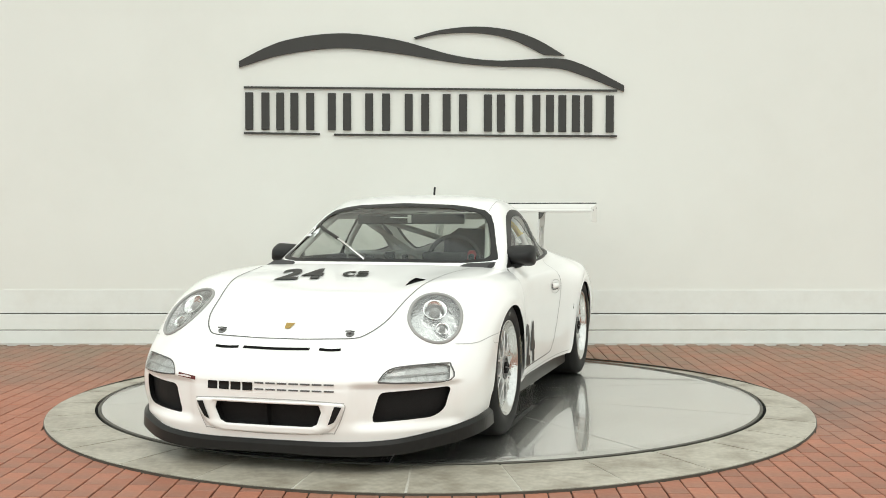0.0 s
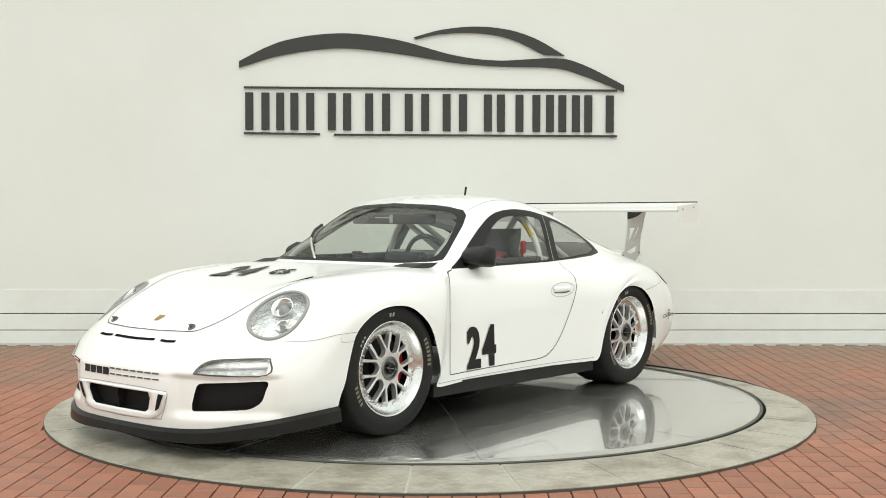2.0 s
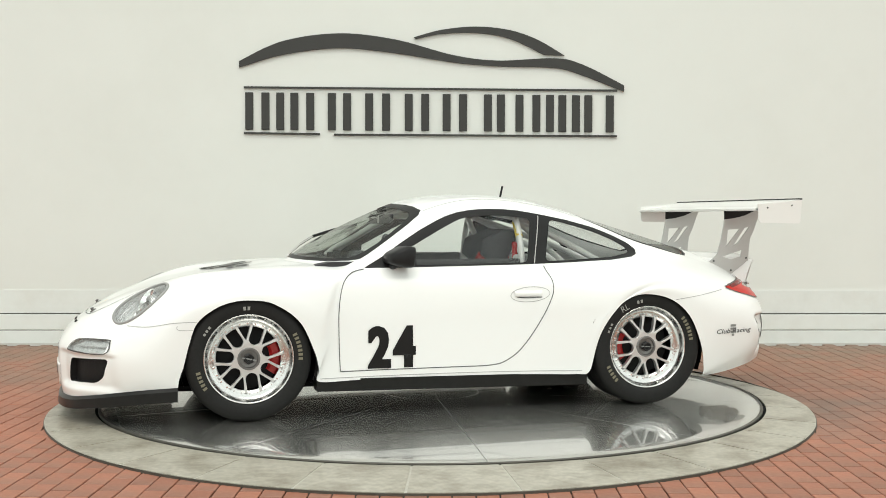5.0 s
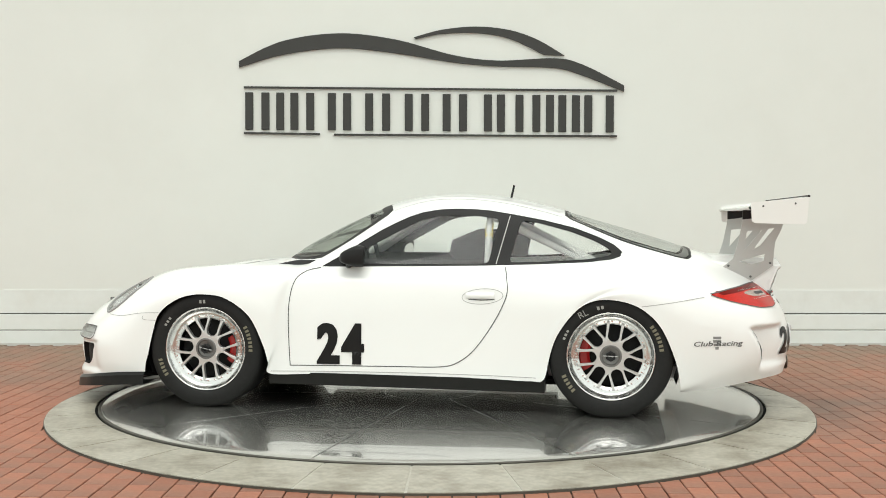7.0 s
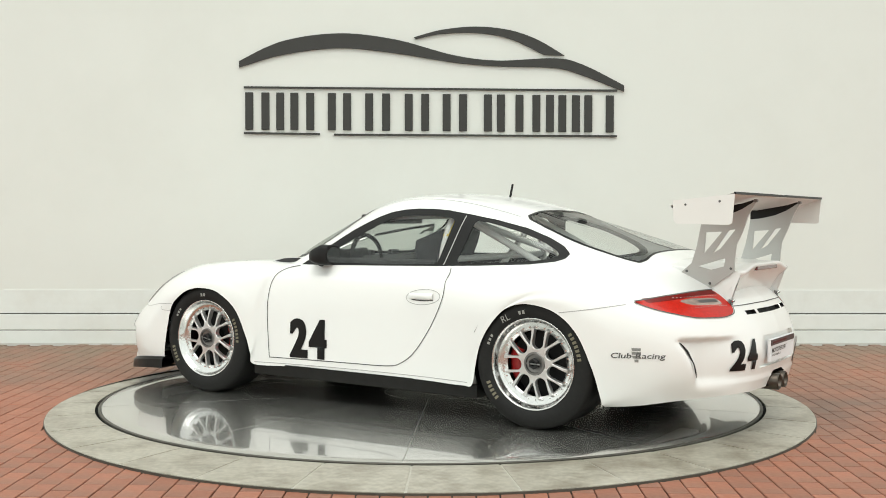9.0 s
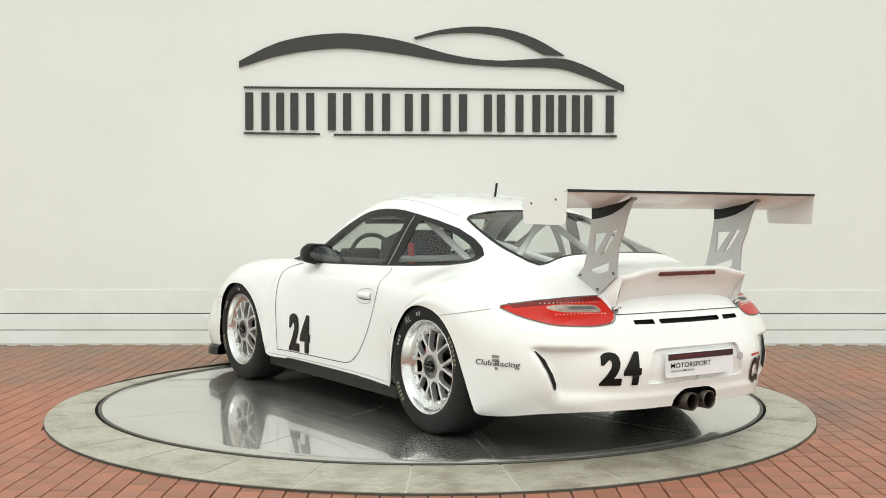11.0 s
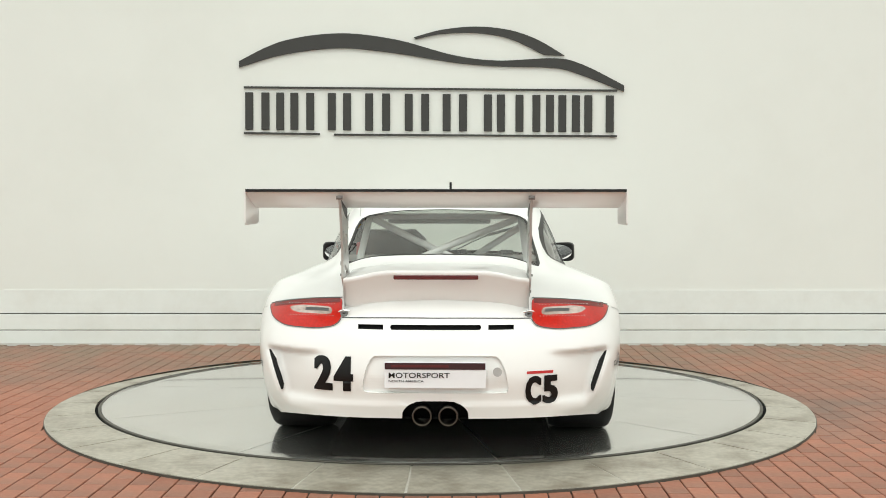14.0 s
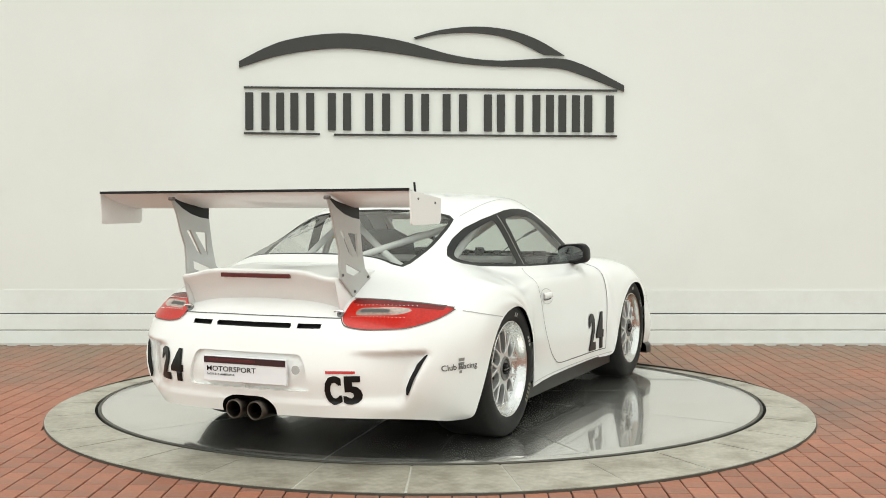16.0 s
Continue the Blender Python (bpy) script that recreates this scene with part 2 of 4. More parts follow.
def brick_mesh():
    bm = box(-0.0475, 0.0475, -0.0982, 0.0982, -0.03, 0.0)
    top = [e for e in bm.edges if all(v.co.z > -0.01 for v in e.verts)]
    bmesh.ops.bevel(bm, geom=top, offset=0.0028, segments=1, affect="EDGES")
    me = bpy.data.meshes.new("brick")
    bm.to_mesh(me)
    bm.free()
    me.materials.append(M_BRICK)
    return me


def build_bricks(ground):
    """Running bond, courses in depth; the nearest stretch piece by piece, the rest joined."""
    me = brick_mesh()
    base = [v.co.copy() for v in me.vertices]
    quads = [tuple(p.vertices) for p in me.polygons]
    V, Fc, near = [], [], 0
    tilt = math.atan(0.01)
    turn = radians(-1.5)
    rng = random.Random(4)
    for i in range(-72, 73):
        for j in range(-46, 17):
            x, y = i * 0.1005, j * 0.2015 + (0.1 if i % 2 else 0.0)
            x, y = x * math.cos(turn) - y * math.sin(turn), x * math.sin(turn) + y * math.cos(turn)
            if y > WALL_Y - 0.06 or y < -8.9 or abs(x) > 7.0:
                continue
            a = math.atan2(y, x)
            if math.hypot(x, y) < max(ring_edge(a), DISK_R) - 0.10:
                continue
            z = floor_z(y) + rng.uniform(-0.0012, 0.0012)
            m = pose(x, y, z, math.degrees(tilt) + rng.uniform(-0.3, 0.3), rng.uniform(-0.35, 0.35), math.degrees(turn) + rng.uniform(-0.7, 0.7))
            if near < 300 and -2.85 < y < -1.4 and abs(x) < 2.9:
                b = new("brick", me)
                b.matrix_basis, b.parent = m, ground
                near += 1
            else:
                k = len(V)
                for c in base:
                    p = m @ c
                    rr = math.hypot(p.x, p.y)
                    r0 = max(ring_edge(math.atan2(p.y, p.x)), DISK_R + 0.022) + 0.003
                    if rr < r0:
                        p.x, p.y = p.x * r0 / rr, p.y * r0 / rr
                    V.append(p)
                Fc.extend(tuple(k + q for q in f) for f in quads)
    far = bpy.data.meshes.new("bricks")
    far.from_pydata(V, [], Fc)
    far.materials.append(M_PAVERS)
    ob = new("bricks", far)
    ob.parent = ground
    ob["kind"] = "stuff"


def build_turntable():
    """The steel disc and its inlays turn; the stone ring lies still."""
    r = thing("turntable_ring", "grey stone slabs laid as a crescent round the steel turntable", "paving", kind="structure")
    k0 = radians(-92.5)
    step = radians(11.25)
    for k in range(32):
        a0, a1 = k0 + k * step, k0 + (k + 1) * step
        pts = []
        for q in range(7):
            a = a0 + 0.0024 + (a1 - a0 - 0.0048) * q / 6
            pts.append((a, max(ring_edge(a) - 0.003, DISK_R + 0.022)))
        if max(p[1] for p in pts) < DISK_R + 0.03:
            continue
        rows = []
        for f in range(6):
            row = []
            for a, ro in pts:
                rr = (DISK_R + 0.018) + (ro - DISK_R - 0.018) * f / 5
                x, y = rr * math.cos(a), rr * math.sin(a)
                zi = -0.025 if f == 0 else -0.023
                zo = floor_z(ro * math.sin(a)) + 0.014
                u = f / 5
                row.append((x, y, zi + (min(zo, -0.024) - zi) * u ** 1.2))
            rows.append(row)
        bm = grid_mesh(rows, flip=False)
        bmesh.ops.recalc_face_normals(bm, faces=bm.faces)
        if sum(f.normal.z for f in bm.faces) < 0:
            bmesh.ops.reverse_faces(bm, faces=bm.faces)
        ed = [e for e in bm.edges if e.is_boundary]
        ex = bmesh.ops.extrude_edge_only(bm, edges=ed)
        for v in [g for g in ex["geom"] if isinstance(g, bmesh.types.BMVert)]:
            v.co.z -= 0.05
        part("slab", bm, M_STONE, r)
    bm = bmesh.new()
    N = 200
    ring = [[], [], []]
    for k in range(N + 1):
        a = 2 * math.pi * k / N
        ro = max(ring_edge(a), DISK_R + 0.024)
        zt = -0.03 if ring_edge(a) < DISK_R + 0.035 else floor_z(ro * math.sin(a)) + 0.009
        for q, (dr, z) in enumerate(((-0.004, zt), (0.004, zt), (0.004, zt - 0.04))):
            ring[q].append(bm.verts.new(((ro + dr) * math.cos(a), (ro + dr) * math.sin(a), z)))
    for q in range(2):
        for k in range(N):
            bm.faces.new((ring[q][k], ring[q + 1][k], ring[q + 1][k + 1], ring[q][k + 1]))
    part("edge_band", bm, M_STEELDARK, r, "dark steel edging band")
    rows = [[], []]
    for k in range(N + 1):
        a = 2 * math.pi * k / N
        ro = max(ring_edge(a), DISK_R + 0.03)
        rows[0].append(((DISK_R + 0.03) * math.cos(a), (DISK_R + 0.03) * math.sin(a), -0.0262))
        rows[1].append((ro * math.cos(a), ro * math.sin(a), min(floor_z(ro * math.sin(a)) + 0.014, -0.024) - (0.0014 if ring_edge(a) > DISK_R + 0.035 else 0.02)))
    part("joint_bed", grid_mesh(rows, flip=True), M_JOINT, r, "pale grout in the joints between the slabs")
    part("gap", lathe([(DISK_R - 0.01, -0.034), (DISK_R + 0.024, -0.034)], "z", 128), M_DARK, r, "black gap round the disc")

    t = thing("turntable", "round polished steel turntable disc with radial seams", "turntable")
    for k in range(10):
        a0, a1 = radians(11 + 36 * k) + 0.0012, radians(47 + 36 * k) - 0.0012
        rows = []
        for rr in (*np.linspace(0.30, DISK_R - 0.022, 18), DISK_R - 0.018):
            rows.append([(rr * math.cos(a0 + (a1 - a0) * q / 16), rr * math.sin(a0 + (a1 - a0) * q / 16), crown(rr) - (0.0 if rr < DISK_R - 0.019 else 0.003)) for q in range(17)])
        part("plate", grid_mesh(rows), M_STEEL, t, smooth=True)
    part("hub_plate", lathe([(0.298, crown(.298)), (0.15, crown(.15)), (0.0005, crown(0))], "z", 48), M_STEEL, t)
    part("rim", lathe([(DISK_R - 0.0165, crown(DISK_R - 0.0165)), (DISK_R - 0.002, crown(DISK_R)), (DISK_R, crown(DISK_R) - 0.003), (DISK_R, -0.06)], "z", 160), M_STEELDARK, t, "dark steel rim")
    part("underside", lathe([(DISK_R - 0.01 - k * 0.1268, crown(DISK_R - 0.01 - k * 0.1268) - 0.006) for k in range(17)], "z", 96), M_SEAMLIGHT, t, "steel bed showing in the seams")
    return t


M_SEAMLIGHT = mat("seam_steel", (0.74, 0.74, 0.70), 0.6, 0.2, grain=10)
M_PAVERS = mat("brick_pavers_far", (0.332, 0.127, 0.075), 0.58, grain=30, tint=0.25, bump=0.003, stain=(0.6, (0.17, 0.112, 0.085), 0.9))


def vary_island(m, amount):
    n, l = m.node_tree.nodes, m.node_tree.links
    b = n["Principled BSDF"]
    src = b.inputs["Base Color"].links[0].from_socket
    g = n.new("ShaderNodeNewGeometry")
    hs = n.new("ShaderNodeHueSaturation")
    mr = n.new("ShaderNodeMapRange")
    mr.inputs[3].default_value, mr.inputs[4].default_value = 1 - amount, 1 + amount
    l.new(g.outputs["Random Per Island"], mr.inputs[0])
    l.new(mr.outputs[0], hs.inputs["Value"])
    l.new(src, hs.inputs["Color"])
    l.new(hs.outputs[0], b.inputs["Base Color"])


vary_island(M_PAVERS, 0.12)


def brown_to_wall(m):
    """Blends a brown-green tone into the bricks, stronger nearer the wall, in broken patches."""
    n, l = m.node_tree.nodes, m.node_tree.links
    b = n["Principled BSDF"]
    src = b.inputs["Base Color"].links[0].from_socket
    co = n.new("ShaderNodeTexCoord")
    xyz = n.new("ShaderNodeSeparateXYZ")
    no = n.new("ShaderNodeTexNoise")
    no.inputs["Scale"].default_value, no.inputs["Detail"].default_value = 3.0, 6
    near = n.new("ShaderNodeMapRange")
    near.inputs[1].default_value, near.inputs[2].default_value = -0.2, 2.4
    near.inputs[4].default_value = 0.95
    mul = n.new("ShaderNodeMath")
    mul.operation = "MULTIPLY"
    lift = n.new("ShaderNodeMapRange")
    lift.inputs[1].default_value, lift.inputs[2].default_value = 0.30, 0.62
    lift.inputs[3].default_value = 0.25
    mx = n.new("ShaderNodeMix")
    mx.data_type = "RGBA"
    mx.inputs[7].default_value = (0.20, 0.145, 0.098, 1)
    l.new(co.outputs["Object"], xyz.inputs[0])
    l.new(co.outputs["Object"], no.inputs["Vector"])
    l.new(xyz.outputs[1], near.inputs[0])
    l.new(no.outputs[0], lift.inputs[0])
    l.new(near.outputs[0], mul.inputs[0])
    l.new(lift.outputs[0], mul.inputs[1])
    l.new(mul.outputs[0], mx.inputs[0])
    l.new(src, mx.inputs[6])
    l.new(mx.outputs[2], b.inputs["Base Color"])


brown_to_wall(M_PAVERS)
build_wall()
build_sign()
GROUND = build_ground()
TABLE = build_turntable()


# ---------------------------------------------------------------- the car's skin
# Lines of one half, front to rear: lower edge A, side B, shoulder S, waist G, rail F, crown E, centre C.
LINES = []


def st(*v):
    LINES.append([np.array(v[i:i + 3]) for i in range(0, 21, 3)])


st(1.60, .86, .185, 1.76, .852, .178, 1.92, .795, .16, 2.04, .69, .138, 2.15, .54, .115, 2.22, .32, .106, 2.24, 0, .106)
st(1.59, .87, .24, 1.77, .868, .24, 1.935, .805, .235, 2.06, .705, .235, 2.17, .55, .24, 2.245, .32, .245, 2.262, 0, .245)
st(1.57, .88, .30, 1.765, .874, .33, 1.93, .812, .345, 2.05, .71, .36, 2.16, .55, .37, 2.24, .32, .37, 2.262, 0, .37)
st(1.54, .885, .42, 1.72, .874, .43, 1.885, .805, .445, 1.985, .70, .46, 2.085, .55, .475, 2.17, .32, .48, 2.20, 0, .475)
st(1.50, .89, .53, 1.65, .872, .525, 1.81, .795, .53, 1.895, .68, .54, 1.98, .53, .565, 2.065, .32, .562, 2.10, 0, .547)
st(1.42, .895, .60, 1.55, .875, .605, 1.66, .795, .65, 1.735, .67, .67, 1.80, .52, .675, 1.93, .32, .635, 1.98, 0, .605)
st(1.33, .90, .64, 1.40, .88, .67, 1.46, .80, .735, 1.52, .67, .77, 1.58, .52, .765, 1.70, .32, .715, 1.74, 0, .70)
st(1.22, .90, .652, 1.24, .885, .70, 1.26, .81, .77, 1.28, .68, .805, 1.33, .52, .80, 1.42, .3, .77, 1.45, 0, .76)
st(1.09, .90, .63, 1.07, .885, .69, 1.05, .82, .775, 1.04, .68, .82, 1.06, .52, .82, 1.12, .3, .815, 1.14, 0, .808)
st(.95, .895, .53, .92, .885, .64, .88, .83, .765, .84, .69, .82, .88, .52, .83, .95, .3, .838, .97, 0, .836)
st(.87, .885, .37, .82, .88, .56, .76, .835, .745, .70, .70, .81, .78, .54, .83, .88, .3, .842, .91, 0, .845)
st(.84, .875, .26, .77, .858, .5, .70, .818, .725, .57, .72, .805, .60, .645, .86, .74, .34, .925, .78, 0, .93)
st(.835, .848, .19, .70, .838, .45, .60, .808, .715, .46, .727, .805, .415, .638, .945, .54, .33, 1.03, .58, 0, 1.04)
st(.60, .828, .19, .55, .824, .45, .48, .80, .715, .36, .728, .805, .195, .592, 1.078, .30, .33, 1.14, .34, 0, 1.155)
st(.40, .822, .19, .40, .819, .45, .35, .80, .715, .25, .73, .805, .05, .567, 1.138, .15, .33, 1.195, .18, 0, 1.21)
st(.15, .822, .19, .15, .818, .45, .12, .80, .715, .06, .732, .807, -.10, .56, 1.168, -.05, .33, 1.23, -.04, 0, 1.245)
st(-.15, .824, .19, -.15, .82, .45, -.17, .803, .715, -.2, .73, .81, -.30, .558, 1.168, -.28, .33, 1.235, -.28, 0, 1.25)
st(-.45, .832, .185, -.45, .832, .45, -.46, .815, .715, -.47, .718, .818, -.52, .552, 1.142, -.52, .33, 1.212, -.52, 0, 1.226)
st(-.68, .852, .18, -.68, .86, .45, -.70, .842, .705, -.72, .69, .832, -.74, .542, 1.092, -.75, .33, 1.162, -.75, 0, 1.176)
st(-.765, .875, .20, -.80, .886, .48, -.88, .866, .71, -.93, .655, .85, -.95, .522, 1.035, -.95, .33, 1.10, -.95, 0, 1.116)
st(-.80, .895, .38, -.90, .905, .55, -1.03, .878, .735, -1.12, .612, .872, -1.17, .51, .96, -1.2, .33, 1.027, -1.2, 0, 1.043)
st(-.86, .905, .53, -1.0, .908, .63, -1.15, .87, .752, -1.27, .59, .872, -1.36, .505, .91, -1.42, .33, .962, -1.42, 0, .977)
st(-1.0, .91, .625, -1.12, .908, .68, -1.28, .85, .77, -1.42, .595, .845, -1.52, .50, .87, -1.60, .33, .905, -1.60, 0, .918)
st(-1.125, .91, .648, -1.26, .905, .69, -1.42, .835, .755, -1.55, .63, .81, -1.66, .50, .83, -1.74, .33, .86, -1.74, 0, .87)
st(-1.28, .91, .61, -1.42, .90, .655, -1.57, .83, .715, -1.69, .68, .76, -1.80, .49, .785, -1.87, .3, .805, -1.88, 0, .81)
st(-1.40, .908, .505, -1.55, .895, .58, -1.72, .82, .645, -1.85, .68, .695, -1.95, .48, .71, -2.01, .3, .715, -2.03, 0, .715)
st(-1.48, .893, .33, -1.64, .882, .45, -1.83, .82, .555, -1.97, .68, .60, -2.06, .48, .61, -2.11, .3, .61, -2.13, 0, .61)
st(-1.51, .866, .20, -1.68, .858, .32, -1.875, .815, .42, -2.025, .685, .47, -2.12, .48, .48, -2.165, .3, .48, -2.18, 0, .48)
st(-1.515, .845, .15, -1.69, .828, .22, -1.875, .79, .29, -2.03, .67, .325, -2.13, .48, .335, -2.175, .3, .335, -2.19, 0, .335)
st(-1.515, .805, .13, -1.67, .775, .145, -1.84, .73, .175, -1.995, .615, .195, -2.10, .48, .205, -2.14, .3, .205, -2.155, 0, .205)

SPANS = [9, 10, 9, 24, 12, 9]
_rows = [catmull(r, SPANS) for r in LINES]
_arr = np.array(_rows)
SKIN = np.array(catmull(list(_arr), 11))          # (along, around, xyz) of the left half
NS, NU = SKIN.shape[:2]
_du = np.gradient(SKIN, axis=1)
_ds = np.gradient(SKIN, axis=0)
SKIN_N = np.cross(_ds, _du)
SKIN_N /= np.linalg.norm(SKIN_N, axis=2, keepdims=True) + 1e-12
if SKIN_N[NS // 2, NU - 1, 2] < 0:
    SKIN_N = -SKIN_N


def ease(v, a, b):
    """0 at a, 1 at b, smooth between."""
    t = np.clip((v - a) / (b - a), 0, 1)
    return t * t * (3 - 2 * t)


def sculpt():
    """Press the scoops of the rear bumper and the ledge over the front intakes into the skin."""
    global SKIN, SKIN_N
    x, y, z = SKIN[..., 0], SKIN[..., 1], SKIN[..., 2]
    rim = 0.792 - 0.075 * np.clip((0.50 - z) / 0.2, 0, 1.3)
    scoop = 0.068 * ease(y, 0.46, 0.74) * ease(y, rim + 0.018, rim - 0.018) * ease(z, 0.503, 0.485) * ease(z, 0.225, 0.31) * (x < -1.6)
    groove = 0.010 * ease(z, 0.27, 0.285) * ease(z, 0.40, 0.30) * ease(y, 0.70, 0.5) * (x < -1.6)
    ledge = 0.030 * ease(z, 0.366, 0.350) * ease(z, 0.150, 0.20) * ease(y, 0.83, 0.78) * (0.2 + 0.8 * ease(y, 0.375, 0.42)) * (x > 1.75)
    flat = SKIN_N * np.array([1.0, 0.5, 0.0])
    SKIN = SKIN - flat * (scoop + groove + ledge)[..., None]
    SKIN_N = np.cross(np.gradient(SKIN, axis=0), np.gradient(SKIN, axis=1))
    SKIN_N /= np.linalg.norm(SKIN_N, axis=2, keepdims=True) + 1e-12
    if SKIN_N[NS // 2, NU - 1, 2] < 0:
        SKIN_N = -SKIN_N


sculpt()
LABEL = np.zeros((NS - 1, NU - 1), int)
REGIONS = ["body"]


def inside(P, poly):
    x, y = P[..., 0], P[..., 1]
    r = np.zeros(x.shape, bool)
    n = len(poly)
    for i in range(n):
        (x0, y0), (x1, y1) = poly[i], poly[(i + 1) % n]
        c = ((y0 > y) != (y1 > y)) & (x < (x1 - x0) * (y - y0) / (y1 - y0 + 1e-12) + x0)
        r ^= c
    return r


def rounded(poly, k=3, r=0.016):
    """Corner-cut copy of a closed polygon; r: the first cut's length."""
    P = [np.array(p, float) for p in poly]
    for _ in range(k):
        Q = []
        for i in range(len(P)):
            a, b = P[i], P[(i + 1) % len(P)]
            c = min(0.25, r / (np.hypot(*(b - a)) + 1e-9))
            Q += [a * (1 - c) + b * c, a * c + b * (1 - c)]
        P, r = Q, r * 0.4
    return [tuple(p) for p in P]


AX = {"side": ((1, 0, 0), (0, 0, 1)), "front": ((0, 1, 0), (0, 0, 1)), "top": ((1, 0, 0), (0, 1, 0))}


def region(name, poly, view, where):
    """Cut a region out of the skin: the outline in a view; where(P, N): which part of the skin it may take."""
    global SKIN
    e1, e2 = (np.array(a, float) for a in (AX[view] if isinstance(view, str) else view))
    n0 = np.cross(e1, e2)
    mid = (SKIN[:-1, :-1] + SKIN[1:, :-1] + SKIN[:-1, 1:] + SKIN[1:, 1:]) / 4
    nm = (SKIN_N[:-1, :-1] + SKIN_N[1:, 1:]) / 2
    ins = inside(np.stack([mid @ e1, mid @ e2], -1), poly) & where(mid, nm)
    REGIONS.append(name)
    LABEL[ins] = len(REGIONS) - 1
    cnt = np.zeros((NS, NU), int)
    tot = np.zeros((NS, NU), int)
    for a in (0, 1):
        for b in (0, 1):
            cnt[a:NS - 1 + a, b:NU - 1 + b] += ins
            tot[a:NS - 1 + a, b:NU - 1 + b] += 1
    edge = (cnt > 0) & (cnt < tot)
    A = np.array(poly, float)
    B = np.roll(A, -1, 0)
    for i, j in zip(*np.nonzero(edge)):
        p = SKIN[i, j]
        q = np.array([p @ e1, p @ e2])
        t = np.clip(((q - A) * (B - A)).sum(1) / (((B - A) ** 2).sum(1) + 1e-12), 0, 1)
        c = A + (B - A) * t[:, None]
        k = ((c - q) ** 2).sum(1).argmin()
        d = c[k] - q
        if np.hypot(*d) > 0.03:
            continue
        mv = e1 * d[0] + e2 * d[1]
        nn = SKIN_N[i, j]
        dn = nn @ n0
        if abs(dn) > 0.15:
            mv = mv - n0 * (mv @ nn) / dn
        new_p = p + mv
        if j == NU - 1:
            new_p[1] = 0.0
        SKIN[i, j] = new_p


def skin_piece(names, sign=1, push=0.0, both=False, wall=0.0, toward=None):
    """A bmesh of the regions named; sign -1: the right half; wall: depth of a return along the edge, pushed towards."""
    ids = [k for k, n in enumerate(REGIONS) if n in names]
    bm = bmesh.new()
    for sg in ((1, -1) if both else (sign,)):
        idx = {}
        for i, j in zip(*np.nonzero(np.isin(LABEL, ids))):
            q = []
            for a, b in ((i, j), (i + 1, j), (i + 1, j + 1), (i, j + 1)):
                key = (a, b)
                if key not in idx:
                    p = SKIN[a, b] + SKIN_N[a, b] * push
                    idx[key] = bm.verts.new((p[0], p[1] * sg, p[2]))
                q.append(idx[key])
            f = bm.faces.new(q if sg > 0 else q[::-1])
    if both:
        bmesh.ops.remove_doubles(bm, verts=[v for v in bm.verts if abs(v.co.y) < 1e-4], dist=1e-4)
    bm.normal_update()
    bmesh.ops.recalc_face_normals(bm, faces=bm.faces)
    if wall:
        d = Vector(toward).normalized() * wall
        if sign < 0:
            d.y = -d.y
        ed = [e for e in bm.edges if e.is_boundary]
        ex = bmesh.ops.extrude_edge_only(bm, edges=ed)
        mv = {v for g in [ex["geom"]] for v in g if isinstance(v, bmesh.types.BMVert)}
        for v in bm.verts:
            if v not in mv:
                v.co += d
    return bm


def oval(cx, cy, a, b, n=40, p=2.0, turn=0.0):
    out = []
    for k in range(n):
        t = 2 * math.pi * k / n
        u = a * abs(math.cos(t)) ** (2 / p) * (1 if math.cos(t) > 0 else -1)
        v = b * abs(math.sin(t)) ** (2 / p) * (1 if math.sin(t) > 0 else -1)
        out.append((cx + u * math.cos(turn) - v * math.sin(turn), cy + u * math.sin(turn) + v * math.cos(turn)))
    return out


side = lambda P, N: P[..., 1] > 0.45
ahead = lambda P, N: P[..., 0] > 1.3
behind = lambda P, N: P[..., 0] < -1.55
region("window_trim", [(.56, .812), (.45, .875), (.33, .956), (.21, 1.03), (.12, 1.076), (.05, 1.108), (-.03, 1.134), (-.12, 1.149), (-.22, 1.155), (-.32, 1.153), (-.42, 1.145), (-.56, 1.122), (-.74, 1.088), (-.92, 1.043), (-1.06, .99), (-1.15, .945), (-1.195, .905), (-1.185, .878), (-1.14, .862), (-1.0, .845), (-.7, .832), (-.4, .824), (0, .818), (.3, .814)], "side", side)
region("door_glass", rounded([(.46, .832), (.305, .912), (.105, 1.022), (-.03, 1.09), (-.10, 1.106), (-.20, 1.114), (-.34, 1.112), (-.485, 1.095), (-.43, .836), (0, .829)], 2), "side", side)
region("quarter_glass", rounded([(-.615, 1.09), (-.74, 1.062), (-.90, 1.018), (-1.03, .968), (-1.105, .928), (-1.14, .900), (-1.12, .882), (-1.0, .862), (-.7, .846), (-.55, .842)], 2), "side", side)
region("screen_trim", [(0, .852), (.3, .85), (.52, .846), (.63, .852), (.665, .862), (.655, .885), (.62, .95), (.57, 1.06), (.535, 1.115), (.49, 1.147), (.4, 1.168), (.3, 1.18), (0, 1.192), (-.1, 1.192), (-.1, .852)], "front", lambda P, N: (P[..., 0] > 0.1) & (P[..., 0] < 1.0))
region("windscreen", [(0, .871), (.3, .868), (.5, .862), (.60, .868), (.622, .885), (.597, .95), (.54, 1.06), (.505, 1.105), (.46, 1.13), (.3, 1.158), (0, 1.17), (-.1, 1.17), (-.1, .871)], "front", lambda P, N: (P[..., 0] > 0.1) & (P[..., 0] < 1.0))
